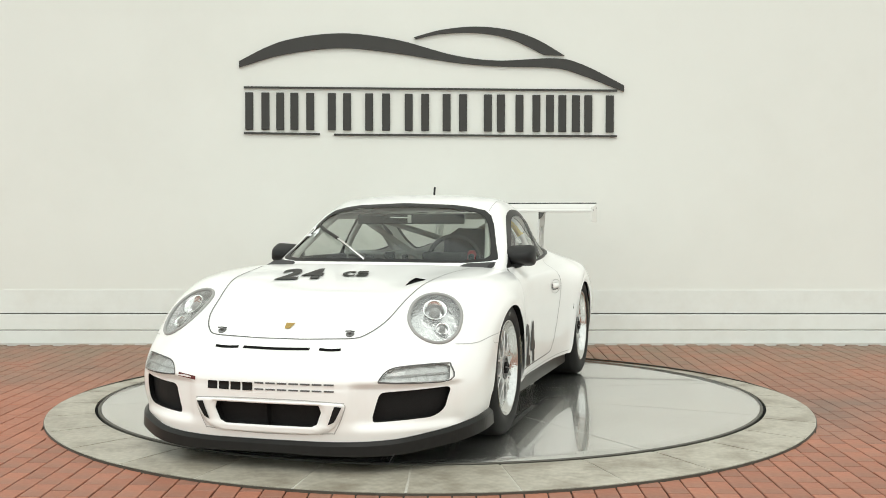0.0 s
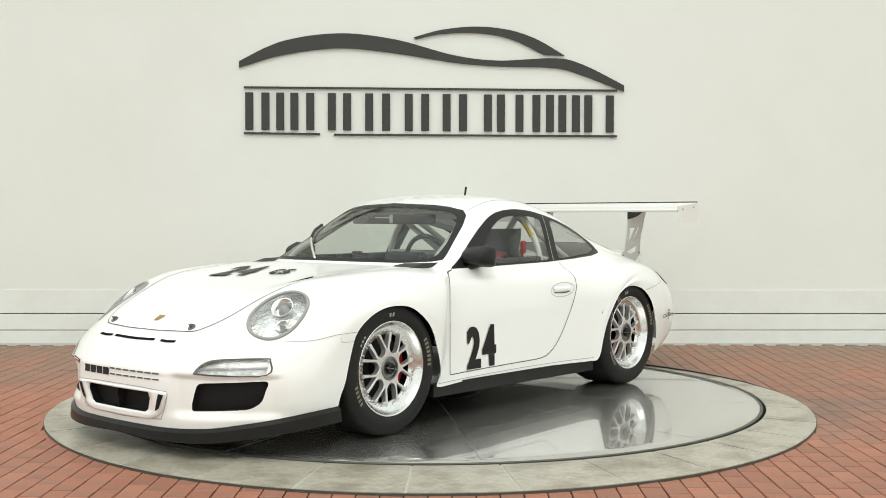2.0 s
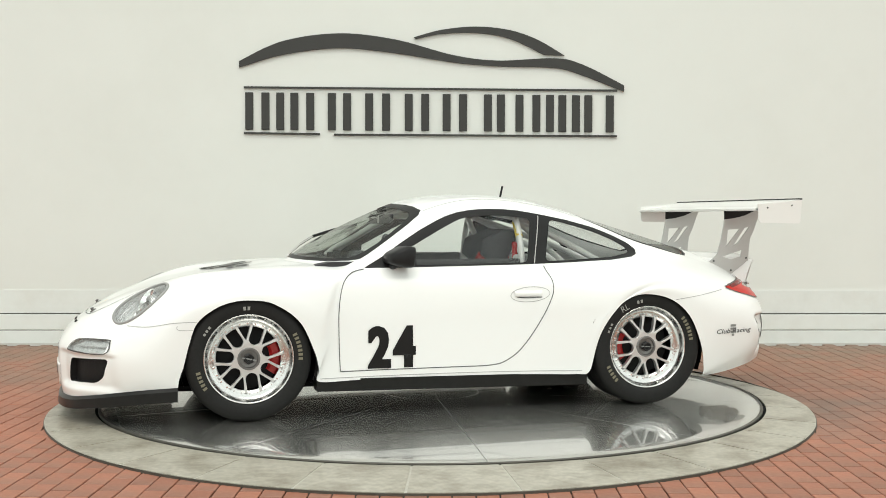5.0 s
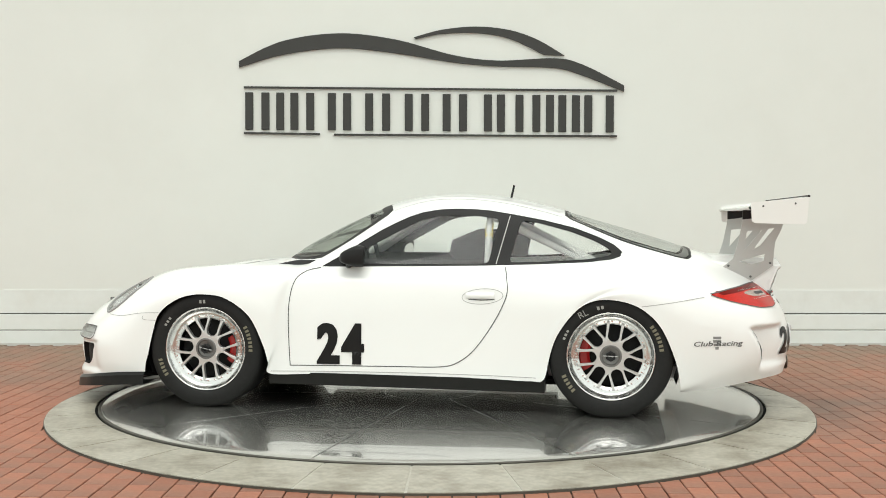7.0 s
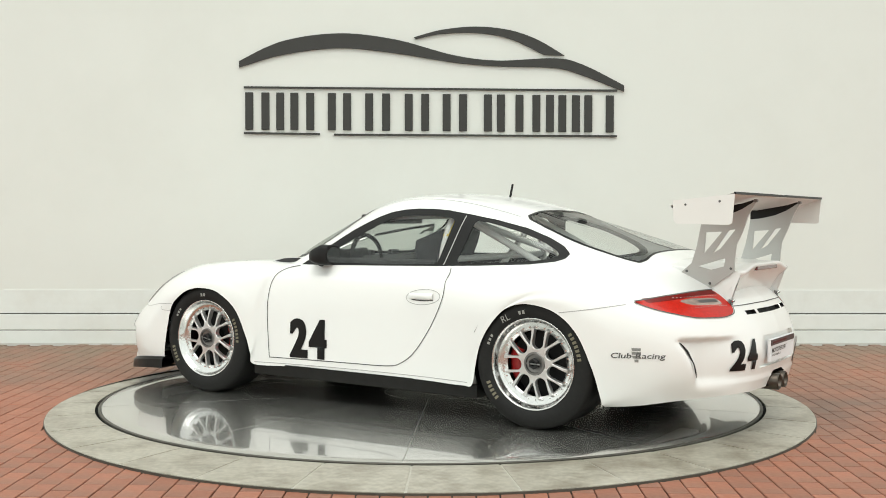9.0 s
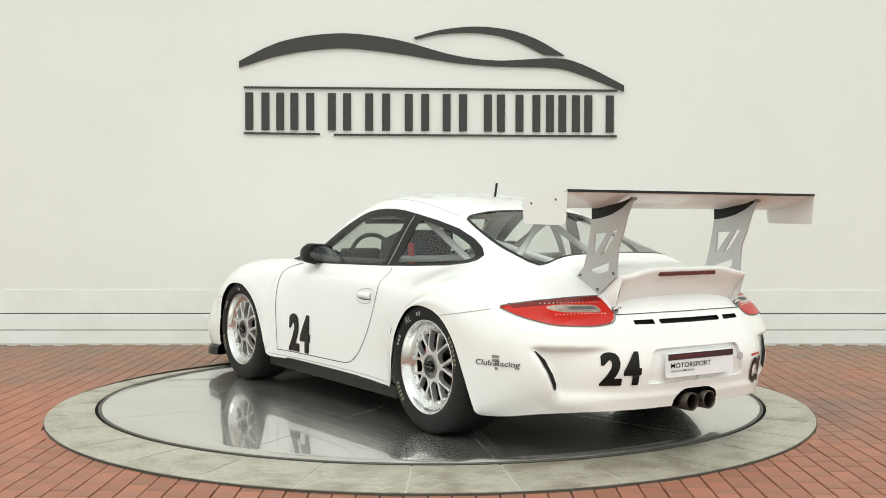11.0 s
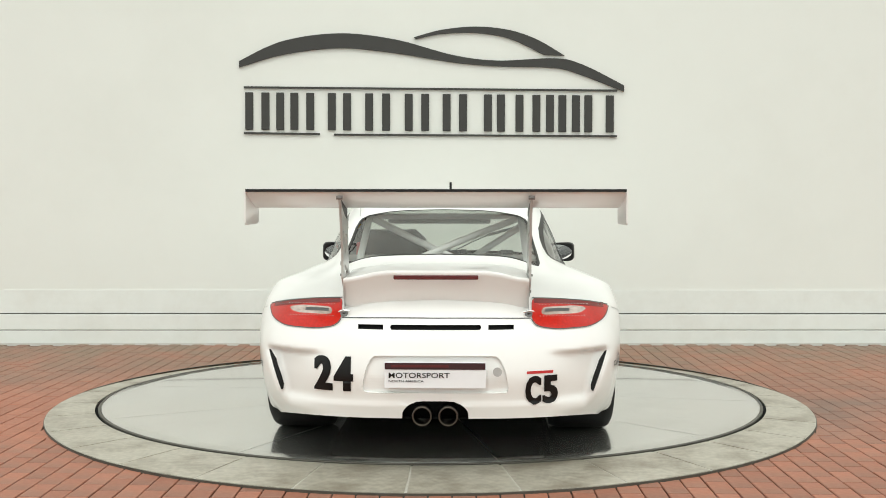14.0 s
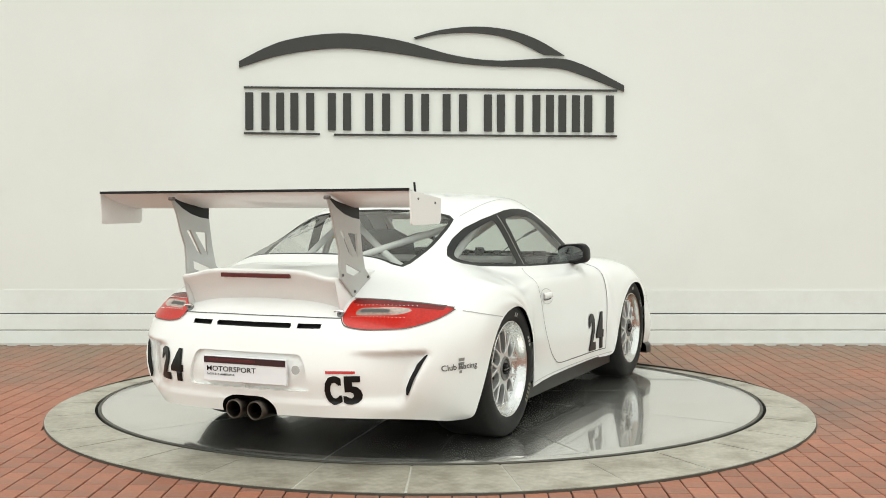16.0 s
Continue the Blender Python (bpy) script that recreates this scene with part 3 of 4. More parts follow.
region("rear_trim", [(-.846, -.1), (-.846, .2), (-.860, .418), (-.893, .461), (-1.0, .478), (-1.3, .496), (-1.5, .502), (-1.572, .492), (-1.597, .446), (-1.602, .2), (-1.602, -.1)], "top", lambda P, N: P[..., 2] > 0.86)
region("rear_glass", [(-.862, -.1), (-.862, .2), (-.875, .402), (-.905, .445), (-1.0, .462), (-1.3, .480), (-1.5, .486), (-1.56, .476), (-1.582, .43), (-1.586, .2), (-1.586, -.1)], "top", lambda P, N: P[..., 2] > 0.86)
# lamps and intakes
_h = Vector((0.72, 0.28, 0.63)).normalized()
_h1 = Vector((0.0, 1.0, 0.0)) - _h * _h.y
_h1.normalize()
_h2 = _h.cross(_h1)
HEAD_VIEW = (tuple(_h1), tuple(_h2))
_hc = Vector((1.785, 0.645, 0.63))
HEAD_C = (_hc.dot(_h1), _hc.dot(_h2))
region("headlight", oval(HEAD_C[0], HEAD_C[1], .122, .165, p=2.2, turn=0.0), HEAD_VIEW, ahead)
region("fog_lamp", rounded([(.498, .373), (.512, .402), (.54, .426), (.60, .437), (.74, .441), (.766, .43), (.772, .37), (.60, .368)], 1, .008), "front", ahead)
region("side_intake", rounded([(.462, .192), (.500, .326), (.773, .340), (.748, .238), (.705, .206)], 2, .012), "front", ahead)
region("centre_surround", rounded([(-.1, .138), (.255, .140), (.318, .172), (.368, .272), (.345, .282), (-.1, .282)], 2), "front", ahead)
region("centre_intake", rounded([(-.1, .172), (.232, .172), (.270, .272), (-.1, .272)], 2, .012), "front", ahead)
region("tail_lamp", rounded([(.430, .640), (.437, .728), (.61, .717), (.72, .703), (.826, .678), (.785, .630), (.71, .602), (.54, .596), (.462, .610)], 2, .012), "front", behind)
region("tail_clear", rounded([(.475, .655), (.482, .688), (.64, .690), (.705, .678), (.66, .657)], 2), "front", behind)
region("rear_slot", [(-.1, .598), (.205, .598), (.205, .62), (-.1, .62)], "front", behind)
region("rear_slot_outer", [(.222, .598), (.35, .60), (.35, .62), (.222, .62)], "front", behind)
region("plate_recess", rounded([(-.1, .322), (.30, .322), (.328, .328), (.312, .42), (.285, .482), (.262, .487), (-.1, .487)], 1), "front", behind)
region("exhaust_recess", rounded([(-.1, .1), (.155, .1), (.145, .25), (.09, .285), (-.1, .285)], 1), "front", behind)
region("hood_vent", [(1.53, .415), (1.40, .400), (1.33, .405), (1.37, .45), (1.43, .497)], "top", lambda P, N: (P[..., 2] > 0.6) & (P[..., 0] > 0.9))

CAR = thing("race_car", "white racing coupe with black numerals and a tall rear wing", "car")
part("body", skin_piece(["body"], both=True), M_WHITE, CAR, "white painted bodyshell", smooth=True)
for sg in (1, -1):
    part("window_trim", skin_piece(["window_trim"], sg), M_BLACK, CAR, "black rubber window surround", smooth=True)
    part("door_window", skin_piece(["door_glass"], sg, -0.004), M_GLASS, CAR, smooth=True)
    part("quarter_window", skin_piece(["quarter_glass"], sg, -0.004), M_GLASS, CAR, smooth=True)
    part("side_intake", skin_piece(["side_intake"], sg, wall=0.035, toward=(-1, -.2, 0)), M_MESH, CAR, "black mesh intake")
    part("rear_slot", skin_piece(["rear_slot_outer"], sg, wall=0.025, toward=(1, 0, 0)), M_MESH, CAR)
part("hood_vent", skin_piece(["hood_vent"], 1, wall=0.012, toward=(0, 0, -1)), M_DARK, CAR, "black hood vent")
part("hood_cover", skin_piece(["hood_vent"], -1), M_WHITE, CAR, smooth=True)
part("screen_surround", skin_piece(["screen_trim"], both=True), M_BLACK, CAR, "black windscreen border", smooth=True)
part("windscreen", skin_piece(["windscreen"], both=True, push=-0.003), M_SCREEN, CAR, smooth=True)
part("rear_surround", skin_piece(["rear_trim"], both=True), M_BLACK, CAR, "black rear window border", smooth=True)
part("rear_window", skin_piece(["rear_glass"], both=True, push=-0.003), M_GLASS, CAR, smooth=True)
part("centre_surround", skin_piece(["centre_surround"], both=True, wall=0.009, toward=(1, 0, 0)), M_WHITE, CAR, smooth=True)
part("centre_intake", skin_piece(["centre_intake"], both=True, wall=0.04, toward=(-1, 0, 0)), M_MESH, CAR, "black mesh intake")
part("rear_slot", skin_piece(["rear_slot"], both=True, wall=0.025, toward=(1, 0, 0)), M_MESH, CAR)
part("plate_recess", skin_piece(["plate_recess"], both=True, wall=0.02, toward=(1, 0, 0)), M_WHITE, CAR)
part("exhaust_recess", skin_piece(["exhaust_recess"], both=True, wall=0.06, toward=(1, 0, 0)), M_DARK, CAR)


# ---------------------------------------------------------------- laid on the skin
from mathutils.bvhtree import BVHTree


def skin_tree():
    V, Fc = [], []
    for sg in (1, -1):
        k = len(V)
        V += [Vector((p[0], p[1] * sg, p[2])) for p in SKIN.reshape(-1, 3)]
        for i in range(NS - 1):
            for j in range(NU - 1):
                Fc.append((k + i * NU + j, k + (i + 1) * NU + j, k + (i + 1) * NU + j + 1, k + i * NU + j + 1))
    return BVHTree.FromPolygons(V, Fc)


TREE = skin_tree()
RAYS = {"left": (lambda u, v: Vector((u, 3, v)), Vector((0, -1, 0))), "right": (lambda u, v: Vector((u, -3, v)), Vector((0, 1, 0))),
        "front": (lambda u, v: Vector((5, u, v)), Vector((-1, 0, 0))), "rear": (lambda u, v: Vector((-5, u, v)), Vector((1, 0, 0))),
        "top": (lambda u, v: Vector((u, v, 4)), Vector((0, 0, -1))),
        "head": (lambda u, v: _h1 * u + _h2 * v + _h * 5, -_h)}


def on_skin(u, v, view, lift=0.002):
    o, d = RAYS[view]
    h = TREE.ray_cast(o(u, v), d)
    if h[0] is None:
        return None
    n = h[1] if h[1].dot(d) < 0 else -h[1]
    return h[0] + n * lift


def strip(name, pts, width, view, material, parent, lift=0.002, smooth=6, label=""):
    """A narrow band along a line, laid on the skin."""
    P = catmull([np.array(p, float) for p in pts], smooth)
    bm = bmesh.new()
    last = None
    for i, p in enumerate(P):
        d = P[min(i + 1, len(P) - 1)] - P[max(i - 1, 0)]
        n = np.array([-d[1], d[0]]) / (np.hypot(*d) + 1e-9) * width / 2
        a, b = on_skin(*(p + n), view, lift), on_skin(*(p - n), view, lift)
        if a is None or b is None:
            last = None
            continue
        cur = (bm.verts.new(a), bm.verts.new(b))
        if last:
            bm.faces.new((last[0], cur[0], cur[1], last[1]))
        last = cur
    return part(name, bm, material, parent, label)


def patch(name, poly, view, material, parent, lift=0.002, n=8, label=""):
    """A four-cornered patch laid on the skin."""
    a, b, c, d = (np.array(q, float) for q in poly)
    rows = []
    for i in range(n + 1):
        s = i / n
        row = []
        for j in range(n + 1):
            t = j / n
            q = (a * (1 - t) + b * t) * (1 - s) + (d * (1 - t) + c * t) * s
            row.append(on_skin(q[0], q[1], view, lift))
        if all(r is not None for r in row):
            rows.append(row)
    return part(name, grid_mesh(rows), material, parent, label)


def numerals(text, u0, u1, v0, v1, place, parent, name, mirror=False, label=""):
    """Heavy characters side by side, each filling its own share of the box."""
    w = (u1 - u0) / len(text)
    for k, ch in enumerate(text):
        i = len(text) - 1 - k if mirror else k
        letters(ch, u0 + w * i + w * .03, u0 + w * (i + 1) - w * .03, v0, v1, place, M_DECAL, parent, name, .035, mirror, label, spread=w * .055)


def letters(text, u0, u1, v0, v1, place, material, parent, name, bold=0.03, mirror=False, label="", spread=0.0):
    """Characters stretched to fill a box in (u, v); place(u, v) gives the point."""
    cu = bpy.data.curves.new("letters", "FONT")
    cu.body, cu.offset, cu.resolution_u = text, bold, 3
    ob = bpy.data.objects.new("letters", cu)
    scene.collection.objects.link(ob)
    dg = bpy.context.evaluated_depsgraph_get()
    me = bpy.data.meshes.new_from_object(ob.evaluated_get(dg))
    bpy.data.objects.remove(ob)
    bm = bmesh.new()
    bm.from_mesh(me)
    bpy.data.meshes.remove(me)
    bmesh.ops.triangulate(bm, faces=bm.faces)
    xs, ys = [v.co.x for v in bm.verts], [v.co.y for v in bm.verts]
    x0, x1, y0, y1 = min(xs), max(xs), min(ys), max(ys)
    for _ in range(3):
        es = [e for e in bm.edges if e.calc_length() * (u1 - u0) / (x1 - x0) > 0.022 or e.calc_length() * (v1 - v0) / (y1 - y0) > 0.022]
        if es:
            bmesh.ops.subdivide_edges(bm, edges=es, cuts=1)
            bmesh.ops.triangulate(bm, faces=bm.faces)
    shift = {}
    if spread:
        u0, u1 = u0 + spread, u1 - spread
        first = list(bm.faces)
        for q, d in enumerate((-1.0, -0.5, 0.5, 1.0)):
            for g in bmesh.ops.duplicate(bm, geom=first)["geom"]:
                if isinstance(g, bmesh.types.BMVert):
                    shift[g] = (d * spread, 0.0006 * (q + 1))
    for v in bm.verts:
        f = (v.co.x - x0) / (x1 - x0)
        if mirror:
            f = 1 - f
        ds, dl = shift.get(v, (0.0, 0.0))
        u, w = ds + u0 + (u1 - u0) * f, v0 + (v1 - v0) * (v.co.y - y0) / (y1 - y0)
        q = place(u, w, dl) if spread else place(u, w)
        if q is not None:
            v.co = q
    return part(name, bm, material, parent, label)


# ---------------------------------------------------------------- wheels
def build_wheel(x, sg, r, width, face, turn, dish):
    """Outer face at y = face; axis across the car."""
    m = Matrix.Translation((x, face * sg, r - .016)) @ Matrix.Diagonal((1, sg, 1, 1)) @ Matrix.Rotation(turn, 4, "Y")

    def fin(bm):
        bmesh.ops.transform(bm, matrix=m, verts=bm.verts)
        bmesh.ops.recalc_face_normals(bm, faces=bm.faces)
        return bm

    D = dish
    wheel = part("wheel", fin(lathe([(.232, -.012), (.2445, -.004), (.2455, .001), (.241, .003), (.236, -.003), (.2315, -.012), (.2265, -D + .016), (.218, -D + .004), (.206, -D), (.177, -D - .002), (.175, -D - .014)])), M_LIP, CAR, "polished deep-dish racing wheel", smooth=True)
    part("barrel", fin(lathe([(.178, -D - .010), (.188, -D - .03), (.19, -width * .8), (.22, -width * .88)])), M_BARREL, wheel, "dark inner barrel", smooth=True)
    part("tyre", fin(lathe([(.235, -.012), (.2465, -.001), (.262, .008), (.285, .012), (r - .035, .008), (r - .016, -.002), (r - .005, -.018), (r - .001, -.045), (r, -width / 2), (r - .001, -width + .04), (r - .016, -width), (.25, -width + .005)], n=80)), M_RUBBER, wheel, "black slick racing tyre", smooth=True)
    half = math.pi / 7
    e, nrm = Vector((math.cos(half), math.sin(half))), Vector((math.sin(half), -math.cos(half)))
    slot = [e * .05, e * .079]
    for q in range(1, 7):
        g = math.pi / 2 * q / 6
        slot.append(e * .111 + (nrm * math.sin(g) - e * math.cos(g)) * .0322)
    slot += [e * .145 + nrm * .0325, e * .186 + nrm * .0322]
    fork = [Vector((q, 0.0)) for q in (.05, .066, .076, .083, .090, .096, .102)] + [Vector((.108, .0035)), Vector((.148, .0215)), Vector((.186, .0352))]
    for k in range(7):
        spin = Matrix.Rotation(2 * math.pi * k / 7, 2)
        bm = bmesh.new()
        for s in (1, -1):
            grid = []
            for line in (slot, fork):
                row = []
                for p in line:
                    q = spin @ Vector((p.x, p.y * s))
                    row.append(bm.verts.new((q.x, -D + .020 - .055 * max(0.0, p.length - .085), q.y)))
                grid.append(row)
            for q in range(len(slot) - 1):
                bm.faces.new((grid[0][q], grid[0][q + 1], grid[1][q + 1], grid[1][q]))
        bmesh.ops.remove_doubles(bm, verts=bm.verts, dist=1e-5)
        bmesh.ops.recalc_face_normals(bm, faces=bm.faces)
        rim_edges = [d for d in bm.edges if d.is_boundary]
        low = bmesh.ops.extrude_edge_only(bm, edges=rim_edges)["geom"]
        for v in low:
            if isinstance(v, bmesh.types.BMVert):
                v.co.y -= .032
        bmesh.ops.bevel(bm, geom=rim_edges, offset=.0025, segments=1, affect="EDGES")
        part("spoke", fin(bm), M_ALLOY, wheel)
    part("hub", fin(lathe([(.062, -D - .01), (.062, -D + .022), (.058, -D + .026), (.050, -D + .026), (.047, -D + .018), (.030, -D + .016), (.0005, -D + .014)], n=36)), M_HUB, wheel, "dark grey hub ring", smooth=False)
    part("centre_nut", fin(lathe([(.030, -D + .012), (.030, -D + .034), (.024, -D + .038), (.014, -D + .036), (.012, -D + .022), (.0005, -D + .022)], n=6)), M_BLACK, wheel, "dark centre-lock nut")
    part("lock_pin", fin(tube([(-.034, -D + .034, -.022), (.034, -D + .034, .022)], .004, 6)), M_HUB, wheel)
    for k in range(28):
        a = 2 * math.pi * (k + .5) / 28
        bm = bmesh.new()
        bmesh.ops.create_cone(bm, cap_ends=True, segments=6, radius1=.0045, radius2=.0038, depth=.008, matrix=Matrix.Translation((.1915 * math.cos(a), -D + .002, .1915 * math.sin(a))) @ Matrix.Rotation(math.pi / 2, 4, "X"))
        part("bolt", fin(bm), M_CHROME, wheel)
    # added black disc: closes the wheel and gives the shade behind the spokes
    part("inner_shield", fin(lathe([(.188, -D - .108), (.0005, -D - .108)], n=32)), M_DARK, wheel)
    part("brake_disc", fin(lathe([(.06, -D - .075), (.178, -D - .075), (.178, -D - .10), (.06, -D - .10)], n=48)), M_DISC, wheel, "grey steel brake disc", smooth=False)
    # worn sidewall lettering, as plain blocks
    for c0, n, col, hh in ((radians(203), 7, M_GREY, .024), (radians(8), 5, M_GREY, .024), (radians(62), 3, M_PALE, .014), (radians(112), 2, M_PALE, .02)):
        for q in range(n):
            a0 = c0 - q * .082
            rows = [[(rr * math.cos(a0 - t), yy, rr * math.sin(a0 - t)) for t in (0, .025, .05)] for rr, yy in ((.268, .0112), (.268 + hh, .0138))]
            part("sidewall_block", fin(grid_mesh(rows)), col, wheel)
    return wheel


M_BARREL = mat("dark_barrel", (0.012, 0.012, 0.012), 0.7, grain=20, spec=0.15)
M_MAROON = mat("dark_maroon", (0.035, 0.008, 0.010), 0.4)
M_STRAP = mat("dark_red_strap", (0.10, 0.012, 0.012), 0.7)
M_PALE = mat("faded_white_mark", (0.30, 0.30, 0.28), 0.8)
for sg in (1, -1):
    for x, r, w, f, t, dish in ((1.222, .346, .26, .868, .363, .034), (-1.133, .347, .31, .882, .529, .046)):
        wh = build_wheel(x, sg, r, w, f, t, dish)
        if sg > 0 and x < 0:
            ca, sa = math.cos(radians(57)) * .282, math.sin(radians(57)) * .282
            ct, st_ = math.cos(radians(28)), math.sin(radians(28))
            letters("RL", -.026, .026, -.018, .018, lambda a, b: Vector((x + ca - a * ct + b * st_, f + .0145, r - .016 + sa + a * st_ + b * ct)), M_PALE, wh, "chalk_mark", .0, label="chalk letters on the tyre")
        d = f - dish - .07
        rows = []
        r -= .016
        a0, a1 = (radians(150), radians(212)) if x < 0 else (radians(152), radians(214))
        for rr, yy in ((.12, d - .06), (.12, d + .012), (.135, d + .022), (.17, d + .022), (.186, d + .012), (.186, d - .06)):
            rows.append([Vector((x + rr * math.cos(a0 + (a1 - a0) * k / 10) * (1 if x < 0 else 1), sg * yy, r + rr * math.sin(a0 + (a1 - a0) * k / 10))) for k in range(11)])
        if x < 0:
            for row in rows:
                for v in row:
                    v.x = 2 * x - v.x
        bm = grid_mesh(rows)
        bmesh.ops.recalc_face_normals(bm, faces=bm.faces)
        part("brake_caliper", bm, M_RED, CAR, "red brake caliper", smooth=False)
        # arch liner
        rows = []
        for k in range(25):
            a = radians(-22 + 224 * k / 24)
            R = .372 if x > 0 else .388
            rim_y = .885 if math.sin(a) > .35 else .825
            rows.append([(x + R * math.cos(a), sg * y, r + R * math.sin(a) - .012) for y in (rim_y, .7, .5, .42)] + [(x, sg * .42, r)])
        part("wheel_arch", grid_mesh(rows), M_BLACK, CAR, "black wheel arch liner")

# ---------------------------------------------------------------- lips, sills, floor
bm = bmesh.new()
edge = [SKIN[0, j] for j in range(NU)]
edge = [np.array(p) for p in edge] + [np.array((p[0], -p[1], p[2])) for p in edge[-2::-1]]
rows = [[], [], [], [], []]
for i, p in enumerate(edge):
    d = edge[min(i + 1, len(edge) - 1)] - edge[max(i - 1, 0)]
    out = np.array([-d[1], d[0], 0.0])
    out /= np.linalg.norm(out) + 1e-9
    if out @ np.array([p[0] - 1.0, p[1], 0]) < 0:
        out = -out
    h = 0.05 + 0.022 * min(1.0, abs(p[1]) / 0.85)
    for q, (o, z) in enumerate(((-.03, .004), (.006, .001), (.022, -.016), (.026, -h), (-.16, -h + .006))):
        rows[q].append(tuple(p + out * o + np.array([0, 0, z])))
bm = grid_mesh(rows)
bmesh.ops.recalc_face_normals(bm, faces=bm.faces)
part("front_splitter", bm, M_CARBON, CAR, "satin black front splitter", smooth=False)
for sg in (1, -1):
    part("side_skirt", prism([(.845, .13), (-.765, .112), (-.765, .185), (.845, .20)], .70, .828, lambda u, v, d: Vector((u, sg * d, v))), M_CARBON, CAR, "matt black side skirt")
part("underbody", box(-1.45, 1.98, -.62, .62, .13, .16), M_DARK, CAR)
part("cabin_floor", box(-.74, .84, -.80, .80, .17, .24), M_CAGE, CAR)
part("rear_floor", box(-1.55, -.744, -.54, .54, .17, .24), M_CAGE, CAR)

# ---------------------------------------------------------------- lamps
M_BOWL = mat("lamp_reflector", (0.80, 0.80, 0.79), 0.16, 0.75, grain=26, tint=0.4, bump=0.02)
M_FOG = mat("indicator_reflector", (0.50, 0.50, 0.49), 0.3, 0.6, grain=40, tint=0.5, bump=0.01)
M_LRIM = mat("lamp_rim_grey", (0.30, 0.30, 0.29), 0.5, grain=20)
for sg in (1, -1):
    n = Vector((_h.x, _h.y * sg, _h.z))
    c = Vector((1.785, .645 * sg, .63))
    hl = part("headlight", skin_piece(["headlight"], sg, wall=.038, toward=tuple(-_h)), M_BOWL, CAR, "clear round headlight with chrome reflector", smooth=False)
    loop = [on_skin(u, w, "head", .001) for u, w in oval(HEAD_C[0], HEAD_C[1], .122, .165, 48, 2.2)]
    loop = [Vector((q.x, q.y * sg, q.z)) for q in loop]
    part("rim", tube(loop + loop[:2], .0085, 8), M_LRIM, hl, smooth=True)
    part("lens", skin_piece(["headlight"], sg, .002), M_LENS, hl, smooth=True)
    turn = n.to_track_quat("Z", "Y").to_matrix().to_4x4()
    upv = Vector((-.62, 0, .78))
    for off, side_off, r0, deep in ((.045, -.01, .056, .05), (-.055, -.035, .036, .04), (-.05, .045, .032, .035)):
        m = Matrix.Translation(c + upv * off + Vector((0, side_off * sg, 0)) - n * .05) @ turn
        part("bulb", lathe([(r0 * .5, .012), (r0 * .46, .03), (r0 * .3, .042), (.0005, .046)], "z", 16, m=m), M_LRIM, hl, smooth=True)
        cup = part("reflector_cup", lathe([(r0, deep), (r0 * .92, deep), (r0 * .8, .02), (r0 * .45, .004), (.0005, .0)], "z", 28, m=m), M_CHROME, hl, smooth=True)
    fl = part("fog_lamp", skin_piece(["fog_lamp"], sg, wall=.02, toward=(-1, -.2, 0)), M_FOG, CAR, "clear front indicator lamp")
    part("lens", skin_piece(["fog_lamp"], sg, .001), M_LENS, fl, smooth=True)
    strip("lamp_rim", [(.498 * sg, .373), (.512 * sg, .402), (.54 * sg, .426), (.60 * sg, .437), (.74 * sg, .441), (.766 * sg, .43), (.772 * sg, .37), (.60 * sg, .368), (.498 * sg, .373)], .005, "front", M_SEAM, fl, lift=.003, smooth=4)
    strip("lamp_bar", [(.515 * sg, .396), (.62 * sg, .401), (.768 * sg, .404)], .007, "front", M_LRIM, fl, lift=-.006)
    tl = part("tail_lamp", skin_piece(["tail_lamp"], sg, .004), M_LAMPRED, CAR, "red tail lamp with clear centre", smooth=True)
    part("clear_lens", skin_piece(["tail_clear"], sg, .004), M_CLEAR, tl, smooth=True)
    for zz, ya, yb, n in ((.697, .47, .70, 16), (.649, .47, .68, 15)):
        for q in range(n):
            pt = on_skin(sg * (ya + (yb - ya) * q / (n - 1)), zz - .012 * max(0, q / n - .5), "rear", .006)
            bm = bmesh.new()
            bmesh.ops.create_icosphere(bm, subdivisions=1, radius=.0030, matrix=Matrix.Translation(pt))
            part("diode", bm, M_CHROME, tl)
    strip("upper_lens", [(sg * .445, .716), (sg * .52, .712), (sg * .61, .706), (sg * .72, .692), (sg * .79, .680)], .020, "rear", M_LAMPTOP, tl, lift=.0048, label="darker red upper lens")
    strip("lamp_slot", [(sg * .495, .674), (sg * .55, .675), (sg * .61, .674)], .012, "rear", M_SEAM, tl, lift=.0055)
    strip("lamp_edge", [(sg * .430, .640), (sg * .445, .619), (sg * .47, .607), (sg * .54, .597), (sg * .62, .597), (sg * .71, .603), (sg * .785, .632), (sg * .82, .672)], .004, "rear", M_SEAM, tl, lift=.005)
    strip("lamp_edge", [(sg * .437, .727), (sg * .52, .723), (sg * .61, .716), (sg * .72, .702), (sg * .815, .679)], .004, "rear", M_SEAM, tl, lift=.005)

